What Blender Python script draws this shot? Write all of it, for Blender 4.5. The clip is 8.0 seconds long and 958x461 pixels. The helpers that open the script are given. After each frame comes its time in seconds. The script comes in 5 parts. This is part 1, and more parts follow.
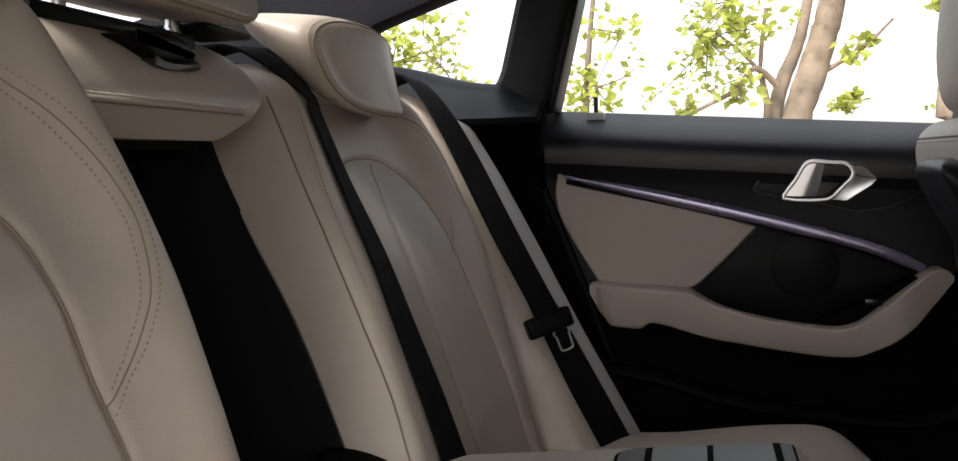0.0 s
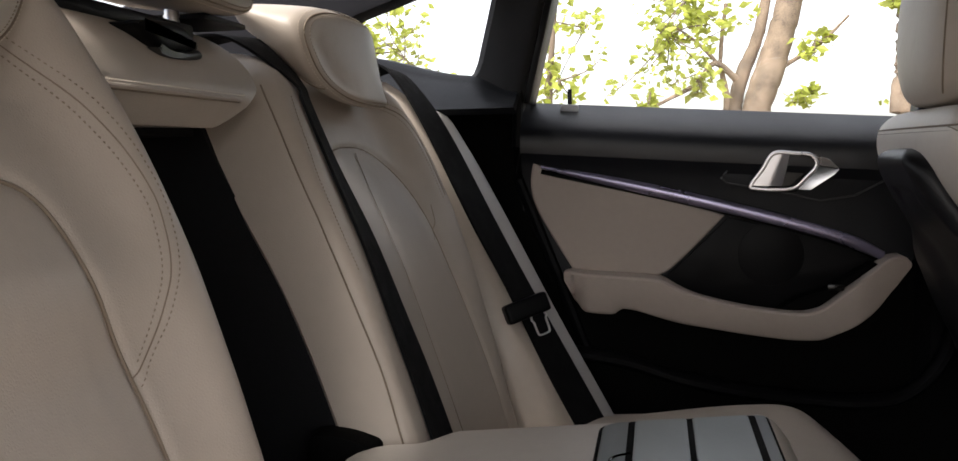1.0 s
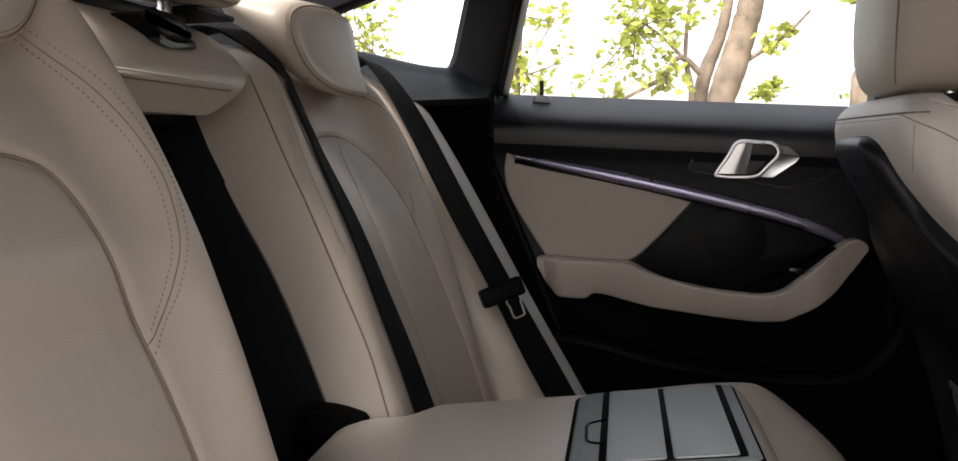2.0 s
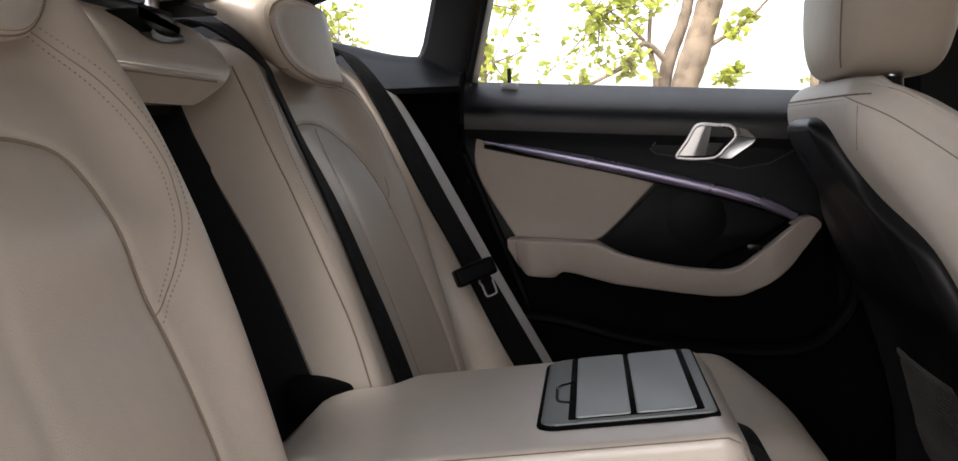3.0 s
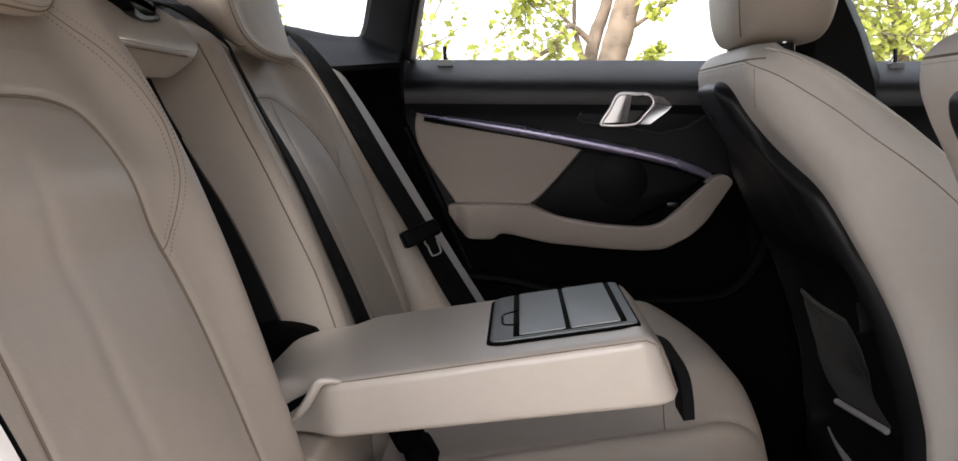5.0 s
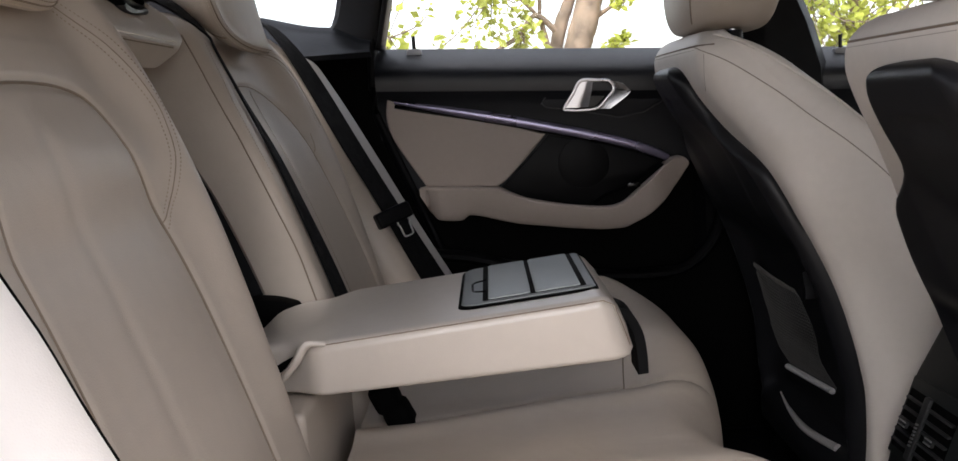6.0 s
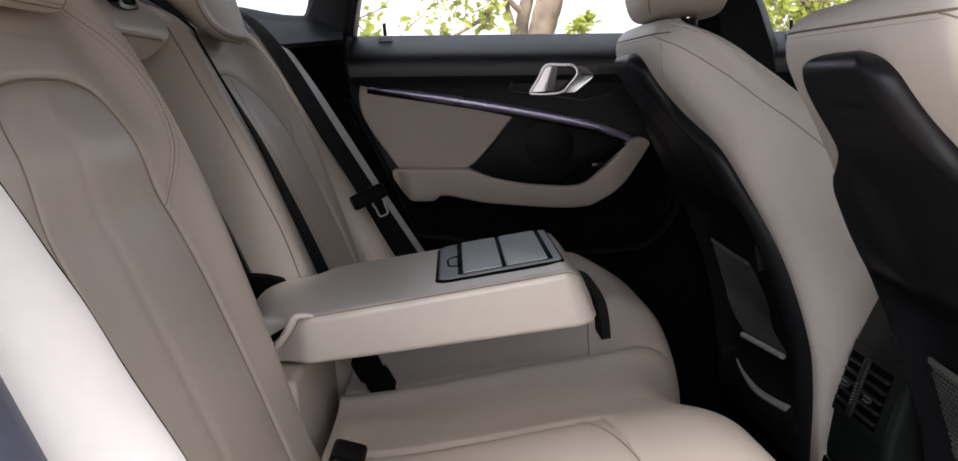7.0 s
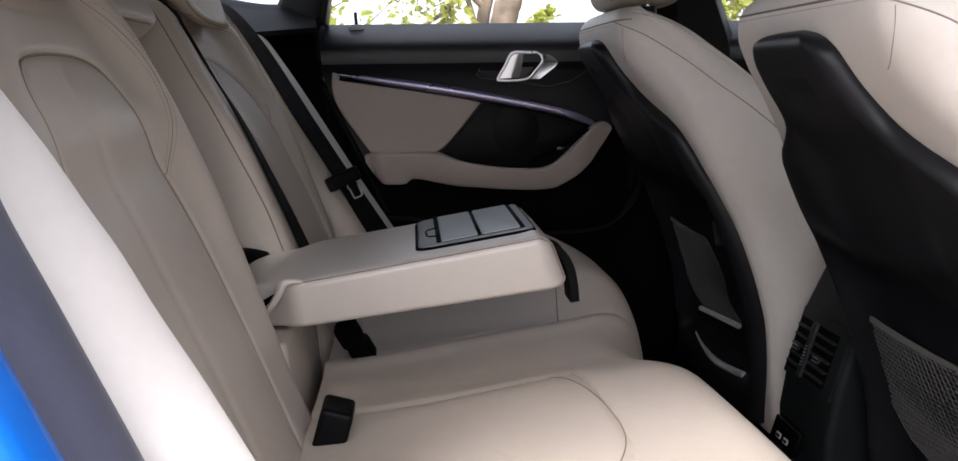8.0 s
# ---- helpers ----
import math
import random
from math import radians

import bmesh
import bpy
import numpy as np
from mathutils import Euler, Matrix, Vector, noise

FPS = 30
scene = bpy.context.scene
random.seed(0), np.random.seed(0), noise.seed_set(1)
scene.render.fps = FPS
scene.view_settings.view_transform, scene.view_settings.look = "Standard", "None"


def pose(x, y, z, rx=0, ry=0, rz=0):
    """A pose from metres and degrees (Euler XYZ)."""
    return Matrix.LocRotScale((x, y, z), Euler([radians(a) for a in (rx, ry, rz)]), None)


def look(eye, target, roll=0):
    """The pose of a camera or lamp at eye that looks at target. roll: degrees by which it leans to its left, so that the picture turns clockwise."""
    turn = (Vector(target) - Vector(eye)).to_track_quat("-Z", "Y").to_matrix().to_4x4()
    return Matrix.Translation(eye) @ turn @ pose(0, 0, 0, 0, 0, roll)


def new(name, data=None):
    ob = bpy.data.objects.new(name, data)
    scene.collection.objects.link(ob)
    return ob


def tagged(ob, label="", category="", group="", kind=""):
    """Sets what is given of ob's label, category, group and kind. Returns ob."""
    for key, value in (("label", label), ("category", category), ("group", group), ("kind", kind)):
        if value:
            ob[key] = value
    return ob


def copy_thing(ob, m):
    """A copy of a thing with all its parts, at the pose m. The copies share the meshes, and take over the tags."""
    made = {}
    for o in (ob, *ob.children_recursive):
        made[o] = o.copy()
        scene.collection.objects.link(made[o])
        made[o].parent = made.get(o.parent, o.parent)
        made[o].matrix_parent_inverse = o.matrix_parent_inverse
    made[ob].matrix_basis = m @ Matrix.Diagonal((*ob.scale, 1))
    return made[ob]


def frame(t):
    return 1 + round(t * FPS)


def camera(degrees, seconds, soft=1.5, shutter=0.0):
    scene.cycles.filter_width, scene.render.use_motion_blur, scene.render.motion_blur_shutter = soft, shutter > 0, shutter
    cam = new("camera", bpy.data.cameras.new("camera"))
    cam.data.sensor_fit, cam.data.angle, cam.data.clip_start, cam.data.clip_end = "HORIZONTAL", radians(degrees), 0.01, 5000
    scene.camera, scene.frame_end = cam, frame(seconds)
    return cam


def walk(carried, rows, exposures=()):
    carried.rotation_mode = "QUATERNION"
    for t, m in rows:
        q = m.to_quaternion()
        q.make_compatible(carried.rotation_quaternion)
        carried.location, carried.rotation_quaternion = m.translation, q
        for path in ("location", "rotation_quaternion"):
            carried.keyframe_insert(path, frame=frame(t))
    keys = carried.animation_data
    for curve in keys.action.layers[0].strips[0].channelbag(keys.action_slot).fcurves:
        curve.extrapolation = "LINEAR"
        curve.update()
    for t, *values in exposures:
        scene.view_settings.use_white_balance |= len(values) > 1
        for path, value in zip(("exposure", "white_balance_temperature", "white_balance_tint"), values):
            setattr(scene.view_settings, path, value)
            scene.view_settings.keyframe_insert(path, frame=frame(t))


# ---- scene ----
cam = camera(55.6, 8.0)
PATH = [
    (0, (0.017, -0.671, 0.957), (-0.452, 1.267, 0.803), -1.3),
    (0.5, (0.007, -0.688, 0.955), (-0.419, 1.259, 0.792), -1.2),
    (1, (0.0, -0.706, 0.953), (-0.385, 1.249, 0.782), -1.1),
    (1.5, (-0.006, -0.724, 0.949), (-0.353, 1.238, 0.773), -1.0),
    (3, (-0.003, -0.802, 0.943), (-0.249, 1.171, 0.731), -2.0),
    (3.5, (-0.009, -0.824, 0.94), (-0.213, 1.153, 0.714), -2.2),
    (4, (-0.009, -0.852, 0.935), (-0.177, 1.127, 0.698), -2.6),
    (4.5, (-0.009, -0.884, 0.928), (-0.142, 1.096, 0.684), -3.0),
    (6, (-0.007, -0.992, 0.914), (-0.042, 0.989, 0.641), -4.1),
    (6.5, (-0.01, -1.029, 0.921), (-0.01, 0.948, 0.621), -4.3),
    (7, (-0.014, -1.064, 0.923), (0.02, 0.91, 0.602), -4.5),
    (7.5, (-0.025, -1.095, 0.918), (0.05, 0.876, 0.587), -4.5),
    (8, (-0.035, -1.132, 0.908), (0.083, 0.836, 0.571), -4.6),
]
EXPOSURES = [(0, 0.50, 6900, 11), (1.5, 0.62, 6900, 12), (3.5, 0.72, 6800, 12), (4.5, 0.73, 6750, 12), (6.5, 0.54, 6600, 13), (8, 0.46, 6400, 14)]
walk(cam, [(t, look(eye, target, roll)) for t, eye, target, roll in PATH], EXPOSURES)

# ---- world and light ----
world = bpy.data.worlds.new("daylight")
scene.world = world
world.use_nodes = True
wn = world.node_tree
sky = wn.nodes.new("ShaderNodeTexSky")
sky.sky_type = "NISHITA"
sky.sun_disc = False
sky.sun_elevation, sky.sun_rotation = radians(55.0), radians(201.0)
sky.dust_density, sky.air_density, sky.ozone_density = 3.0, 0.8, 0.3
haze = wn.nodes.new("ShaderNodeHueSaturation")
haze.inputs["Saturation"].default_value = 0.35
wn.links.new(sky.outputs[0], haze.inputs["Color"])
wn.links.new(haze.outputs[0], wn.nodes["Background"].inputs[0])
wn.nodes["Background"].inputs[1].default_value = 0.40
sun = new("sun", bpy.data.lights.new("sun", "SUN"))
sun.data.energy, sun.data.angle, sun.data.color = 3.0, radians(12.0), (1.0, 0.985, 0.98)
sun.matrix_world = look((-1.0, -2.6, 4.0), (0, 0, 0))

# ---- materials ----
def material(name, colour, rough=0.5, metal=0.0, vary=0.08, vary_scale=6.0, grain=0.0, grain_scale=400.0, spec=0.5,
             coat=0.0, kind="noise", sheen=0.0, wave=0.0):
    """A painted, padded or moulded surface: two scales of colour change and a fine relief."""
    m = bpy.data.materials.new(name)
    m.use_nodes = True
    nt = m.node_tree
    bs = nt.nodes["Principled BSDF"]
    bs.inputs["Roughness"].default_value = rough
    bs.inputs["Metallic"].default_value = metal
    bs.inputs["Specular IOR Level"].default_value = spec
    bs.inputs["Coat Weight"].default_value = coat
    bs.inputs["Sheen Weight"].default_value = sheen
    co = nt.nodes.new("ShaderNodeTexCoord")
    n1 = nt.nodes.new("ShaderNodeTexNoise")
    n1.inputs["Scale"].default_value = vary_scale
    n1.inputs["Detail"].default_value = 6.0
    n2 = nt.nodes.new("ShaderNodeTexNoise")
    n2.inputs["Scale"].default_value = vary_scale * 14
    n2.inputs["Detail"].default_value = 3.0
    nt.links.new(co.outputs["Object"], n1.inputs["Vector"])
    nt.links.new(co.outputs["Object"], n2.inputs["Vector"])
    add = nt.nodes.new("ShaderNodeMath")
    add.operation = "MULTIPLY_ADD"
    nt.links.new(n2.outputs[0], add.inputs[0])
    add.inputs[1].default_value = 0.45
    nt.links.new(n1.outputs[0], add.inputs[2])
    ramp = nt.nodes.new("ShaderNodeMapRange")
    nt.links.new(add.outputs[0], ramp.inputs[0])
    ramp.inputs[1].default_value, ramp.inputs[2].default_value = 0.45, 1.0
    ramp.inputs[3].default_value, ramp.inputs[4].default_value = 1 - vary, 1 + vary
    mix = nt.nodes.new("ShaderNodeMix")
    mix.data_type, mix.blend_type = "RGBA", "MULTIPLY"
    mix.inputs[0].default_value = 1.0
    mix.inputs[6].default_value = (*colour, 1)
    nt.links.new(ramp.outputs[0], mix.inputs[7])
    nt.links.new(mix.outputs[2], bs.inputs["Base Color"])
    rr = nt.nodes.new("ShaderNodeMapRange")
    nt.links.new(n1.outputs[0], rr.inputs[0])
    rr.inputs[1].default_value, rr.inputs[2].default_value = 0.3, 0.7
    rr.inputs[3].default_value, rr.inputs[4].default_value = rough * 0.88, min(1.0, rough * 1.12)
    nt.links.new(rr.outputs[0], bs.inputs["Roughness"])
    if grain:
        if kind == "leather":
            tex = nt.nodes.new("ShaderNodeTexVoronoi")
            tex.feature = "DISTANCE_TO_EDGE"
            tex.inputs["Scale"].default_value = grain_scale
        else:
            tex = nt.nodes.new("ShaderNodeTexNoise")
            tex.inputs["Scale"].default_value = grain_scale
            tex.inputs["Detail"].default_value = 2.0
        nt.links.new(co.outputs["Object"], tex.inputs["Vector"])
        bp = nt.nodes.new("ShaderNodeBump")
        bp.inputs["Strength"].default_value = grain
        bp.inputs["Distance"].default_value = 0.0006
        nt.links.new(tex.outputs[0], bp.inputs["Height"])
        nt.links.new(bp.outputs[0], bs.inputs["Normal"])
        if wave:
            # slack and creases of stretched hide
            wn_ = nt.nodes.new("ShaderNodeTexNoise")
            wn_.inputs["Scale"].default_value = 11.0
            wn_.inputs["Detail"].default_value = 3.0
            wn_.inputs["Distortion"].default_value = 0.6
            nt.links.new(co.outputs["Object"], wn_.inputs["Vector"])
            wb = nt.nodes.new("ShaderNodeBump")
            wb.inputs["Strength"].default_value = wave
            wb.inputs["Distance"].default_value = 0.008
            nt.links.new(wn_.outputs[0], wb.inputs["Height"])
            nt.links.new(wb.outputs[0], bp.inputs["Normal"])
    return m


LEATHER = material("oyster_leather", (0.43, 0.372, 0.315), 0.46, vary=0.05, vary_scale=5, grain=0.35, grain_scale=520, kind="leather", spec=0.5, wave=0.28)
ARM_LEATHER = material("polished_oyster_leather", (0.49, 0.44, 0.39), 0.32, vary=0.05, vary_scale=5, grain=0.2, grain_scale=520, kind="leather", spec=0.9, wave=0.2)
# front seat oyster, lightened to stand in for strong light on the flanks
LEATHER_BRIGHT = material("brightened_oyster_vinyl", (0.64, 0.585, 0.53), 0.5, vary=0.05, vary_scale=7, grain=0.25, grain_scale=600, kind="leather", spec=0.4, wave=0.2)
# near bolster's vinyl, paled beyond the far one to hold the doorway's daylight
DAYLIT_VINYL = material("daylit_vinyl", (0.80, 0.76, 0.72), 0.5, vary=0.04, vary_scale=7, grain=0.25, grain_scale=600, kind="leather", spec=0.4)
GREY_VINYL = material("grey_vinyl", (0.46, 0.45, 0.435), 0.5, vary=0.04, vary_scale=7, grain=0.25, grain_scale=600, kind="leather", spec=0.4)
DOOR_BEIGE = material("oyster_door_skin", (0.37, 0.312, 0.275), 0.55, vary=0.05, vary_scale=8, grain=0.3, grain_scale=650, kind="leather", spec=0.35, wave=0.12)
# base tinted blue to imitate the sky's sheen on the door top
BLACK_SOFT = material("black_soft_skin", (0.0058, 0.0070, 0.0105), 0.38, vary=0.12, vary_scale=9, grain=0.4, grain_scale=700, kind="leather", spec=0.55, sheen=0.05)
BLACK_DOOR = material("black_moulded_door_skin", (0.0065, 0.0075, 0.0100), 0.48, vary=0.12, vary_scale=9, grain=0.4, grain_scale=700, kind="leather", spec=0.26)
BLACK_HARD = material("black_moulded_plastic", (0.0030, 0.0030, 0.0036), 0.42, vary=0.15, vary_scale=12, grain=0.25, grain_scale=900, spec=0.09)
BAY_CLOTH = material("charcoal_bay_cloth", (0.010, 0.010, 0.011), 0.85, vary=0.2, vary_scale=12, grain=0.6, grain_scale=700, spec=0.15)
BLACK_DEEP = material("dark_hollow_lining", (0.002, 0.002, 0.002), 0.8, vary=0.2, vary_scale=10, grain=0.5, grain_scale=500, spec=0.05)
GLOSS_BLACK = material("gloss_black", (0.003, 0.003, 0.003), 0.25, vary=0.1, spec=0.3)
SHELL_GREY = material("anthracite_seat_shell", (0.0085, 0.0088, 0.0105), 0.42, vary=0.1, vary_scale=9, grain=0.3, grain_scale=800, spec=0.28)
PILLAR = material("anthracite_pillar_cloth", (0.014, 0.015, 0.018), 0.8, vary=0.1, vary_scale=20, grain=0.5, grain_scale=1200, sheen=0.2, spec=0.3)
CARPET = material("black_carpet", (0.007, 0.0075, 0.010), 0.95, vary=0.3, vary_scale=30, grain=1.0, grain_scale=900, spec=0.05)
WEBBING = material("black_belt_webbing", (0.005, 0.005, 0.0055), 0.8, vary=0.12, vary_scale=60, grain=0.8, grain_scale=1400, spec=0.1)
CHROME = material("satin_chrome", (0.62, 0.62, 0.64), 0.30, metal=1.0, vary=0.04)
STEEL = material("bright_steel", (0.82, 0.82, 0.81), 0.35, metal=0.6, vary=0.05)
STRIP = material("violet_satin_trim", (0.30, 0.28, 0.40), 0.28, metal=0.85, vary=0.04)
TRAY_FRAME = material("grey_lacquer_frame", (0.16, 0.175, 0.178), 0.42, vary=0.06, spec=0.4)
# lid grey, lightened to carry the sky it reflects
TRAY_LID = material("sky_bright_grey_lid", (0.27, 0.298, 0.295), 0.42, vary=0.05, vary_scale=12, grain=0.1, grain_scale=900)
# seam colours darker than the leather: the folds' shade painted as thin tubes
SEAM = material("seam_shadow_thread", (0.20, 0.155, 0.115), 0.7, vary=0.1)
SEAT_SEAM = material("seam_fold_shade", (0.27, 0.225, 0.185), 0.7, vary=0.1)
THREAD_PALE = material("pale_thread", (0.60, 0.52, 0.43), 0.6, vary=0.1)
THREAD_DARK = material("needle_holes", (0.25, 0.20, 0.155), 0.8, vary=0.1)
CONSOLE = material("console_grey_green", (0.009, 0.011, 0.011), 0.55, vary=0.1, vary_scale=10, grain=0.35, grain_scale=800, spec=0.22)
SLAT = material("grey_slat_plastic", (0.022, 0.023, 0.024), 0.4, vary=0.08, vary_scale=12, grain=0.2, grain_scale=800, spec=0.4)
SEAL = material("rubber_door_seal", (0.085, 0.09, 0.135), 0.55, vary=0.1, vary_scale=15, grain=0.2)
BLUE = material("bright_blue_paint", (0.0, 0.15, 0.66), 0.45, vary=0.03, vary_scale=3, coat=0.15, spec=0.3)
LINER = material("anthracite_headliner", (0.012, 0.012, 0.014), 0.9, vary=0.1, vary_scale=20, grain=0.5, grain_scale=1000, spec=0.1)
NET = material("silver_grey_net_cord", (0.066, 0.063, 0.058), 0.6, vary=0.1, vary_scale=80, spec=0.3)
NET_HEM = material("grey_woven_hem", (0.12, 0.115, 0.105), 0.7, vary=0.1, vary_scale=60, grain=0.6, grain_scale=900, spec=0.2)
# charging sockets, and the reflections painted on the front seats' lower edges
SILVER = material("silver_plastic_and_glint", (0.48, 0.47, 0.45), 0.4, vary=0.06)
PIN_BASE = material("pale_grey_plastic", (0.36, 0.37, 0.39), 0.4, vary=0.05)
BARK = material("pale_brown_bark", (0.20, 0.152, 0.112), 0.9, vary=0.6, vary_scale=7, grain=1.0, grain_scale=30)
TWIG = material("grey_brown_twig", (0.16, 0.125, 0.095), 0.9, vary=0.25, vary_scale=6, grain=0.6, grain_scale=60)
EARTH = material("dry_earth", (0.25, 0.205, 0.165), 0.95, vary=0.3, vary_scale=0.6, grain=0.8, grain_scale=8)


def leaf_material(name, colour):
    m = bpy.data.materials.new(name)
    m.use_nodes = True
    nt = m.node_tree
    bs = nt.nodes["Principled BSDF"]
    bs.inputs["Roughness"].default_value = 0.5
    geo = nt.nodes.new("ShaderNodeNewGeometry")
    hsv = nt.nodes.new("ShaderNodeHueSaturation")
    hsv.inputs["Color"].default_value = (*colour, 1)
    mr = nt.nodes.new("ShaderNodeMapRange")
    mr.inputs[3].default_value, mr.inputs[4].default_value = 0.6, 1.3
    nt.links.new(geo.outputs["Random Per Island"], mr.inputs[0])
    nt.links.new(mr.outputs[0], hsv.inputs["Value"])
    nt.links.new(hsv.outputs[0], bs.inputs["Base Color"])
    tr = nt.nodes.new("ShaderNodeBsdfTranslucent")
    nt.links.new(hsv.outputs[0], tr.inputs["Color"])
    mix = nt.nodes.new("ShaderNodeMixShader")
    mix.inputs[0].default_value = 0.55
    nt.links.new(bs.outputs[0], mix.inputs[1])
    nt.links.new(tr.outputs[0], mix.inputs[2])
    nt.links.new(mix.outputs[0], nt.nodes["Material Output"].inputs[0])
    return m


LEAF = leaf_material("yellow_green_leaf", (0.42, 0.47, 0.10))
GLASS = bpy.data.materials.new("window_glass")
GLASS.use_nodes = True
gb = GLASS.node_tree.nodes["Principled BSDF"]
gb.inputs["Transmission Weight"].default_value = 1.0
gb.inputs["Roughness"].default_value = 0.0
gb.inputs["IOR"].default_value = 1.15
gb.inputs["Base Color"].default_value = (0.97, 0.985, 0.98, 1)


# ---- shape helpers ----
def mono(points):
    """A smooth curve through (x, y) points, without overshoot."""
    xs, ys = [p[0] for p in points], [p[1] for p in points]
    d = [(ys[i + 1] - ys[i]) / (xs[i + 1] - xs[i]) for i in range(len(xs) - 1)]
    m = [d[0]] + [0 if d[i - 1] * d[i] <= 0 else 2 * d[i - 1] * d[i] / (d[i - 1] + d[i]) for i in range(1, len(d))] + [d[-1]]

    def at(x):
        if x <= xs[0]:
            return ys[0] + m[0] * (x - xs[0])
        if x >= xs[-1]:
            return ys[-1] + m[-1] * (x - xs[-1])
        i = max(k for k in range(len(xs) - 1) if xs[k] <= x)
        h = xs[i + 1] - xs[i]
        t = (x - xs[i]) / h
        return (ys[i] * (2 * t ** 3 - 3 * t * t + 1) + h * m[i] * (t ** 3 - 2 * t * t + t)
                + ys[i + 1] * (3 * t * t - 2 * t ** 3) + h * m[i + 1] * (t ** 3 - t * t))
    return at


def spline(points, n=8, closed=False):
    """Catmull-Rom through points of any dimension."""
    p = [np.array(q, float) for q in points]
    out = []
    count = len(p) if closed else len(p) - 1
    for i in range(count):
        if closed:
            a, b, c, d = p[i - 1], p[i], p[(i + 1) % len(p)], p[(i + 2) % len(p)]
        else:
            a, b, c, d = p[max(i - 1, 0)], p[i], p[i + 1], p[min(i + 2, len(p) - 1)]
        for k in range(n):
            t = k / n
            out.append(0.5 * (2 * b + (c - a) * t + (2 * a - 5 * b + 4 * c - d) * t * t + (3 * b - a - 3 * c + d) * t ** 3))
    if not closed:
        out.append(p[-1])
    return out


def step(a, b, x):
    t = min(1.0, max(0.0, (x - a) / (b - a)))
    return t * t * (3 - 2 * t)


def eased(line, times=6):
    """The same line with its small kinks smoothed out."""
    q = np.array(line)
    for _ in range(times):
        q[1:-1] = 0.5 * q[1:-1] + 0.25 * (q[:-2] + q[2:])
    return [tuple(p) for p in q]


def part(name, bm, mat, parent=None, label="", smooth=40):
    me = bpy.data.meshes.new(name)
    bmesh.ops.recalc_face_normals(bm, faces=bm.faces)
    bm.to_mesh(me)
    bm.free()
    me.materials.append(mat)
    if smooth:
        me.polygons.foreach_set("use_smooth", [True] * len(me.polygons))
        me.set_sharp_from_angle(angle=radians(smooth))
    ob = new(name, me)
    ob.parent = parent
    if label:
        tagged(ob, label)
    return ob


def thing(name, label, category, kind="", group=""):
    ob = new(name)
    ob.empty_display_size = 0.05
    return tagged(ob, label, category, group, kind)


def quads(rows, closed_u=False, closed_v=False, cap=False):
    """A mesh from rows of points; u runs along a row."""
    bm = bmesh.new()
    vs = [[bm.verts.new(tuple(map(float, p))) for p in row] for row in rows]
    nr, nc = len(vs), len(vs[0])
    for i in range(nr if closed_v else nr - 1):
        for j in range(nc if closed_u else nc - 1):
            try:
                bm.faces.new((vs[i][j], vs[i][(j + 1) % nc], vs[(i + 1) % nr][(j + 1) % nc], vs[(i + 1) % nr][j]))
            except ValueError:
                pass
    if cap and closed_u:
        bm.faces.new(vs[0])
        bm.faces.new(vs[-1])
    return bm


def join(bm, other):
    me = bpy.data.meshes.new("tmp")
    other.to_mesh(me)
    other.free()
    bm.from_mesh(me)
    bpy.data.meshes.remove(me)
    return bm


def block(x0, x1, y0, y1, z0, z1, bevel=0.005, seg=2):
    bm = bmesh.new()
    bmesh.ops.create_cube(bm, size=1)
    bmesh.ops.scale(bm, vec=(x1 - x0, y1 - y0, z1 - z0), verts=bm.verts)
    bmesh.ops.translate(bm, vec=((x0 + x1) / 2, (y0 + y1) / 2, (z0 + z1) / 2), verts=bm.verts)
    if bevel:
        bmesh.ops.bevel(bm, geom=bm.edges[:], offset=bevel, segments=seg, affect="EDGES", profile=0.6)
    return bm


def prism(outline, y0, y1, bevel=0.004, seg=2, axis="y"):
    """An outline in x, z (or x, y for axis z; y, z for axis x) drawn out from y0 to y1, with rounded edges."""
    bm = bmesh.new()
    put = {"y": lambda a, b, c: (a, c, b), "z": lambda a, b, c: (a, b, c), "x": lambda a, b, c: (c, a, b)}[axis]
    v0 = [bm.verts.new(put(a, b, y0)) for a, b in outline]
    v1 = [bm.verts.new(put(a, b, y1)) for a, b in outline]
    bm.faces.new(v0)
    bm.faces.new(v1)
    n = len(outline)
    for i in range(n):
        bm.faces.new((v0[i], v0[(i + 1) % n], v1[(i + 1) % n], v1[i]))
    bmesh.ops.recalc_face_normals(bm, faces=bm.faces)
    if bevel:
        rim = [e for e in bm.edges if sum(len(f.verts) > 4 or n == 4 for f in e.link_faces) == 1 or n == 4]
        bmesh.ops.bevel(bm, geom=rim, offset=bevel, segments=seg, affect="EDGES", profile=0.6)
    return bm


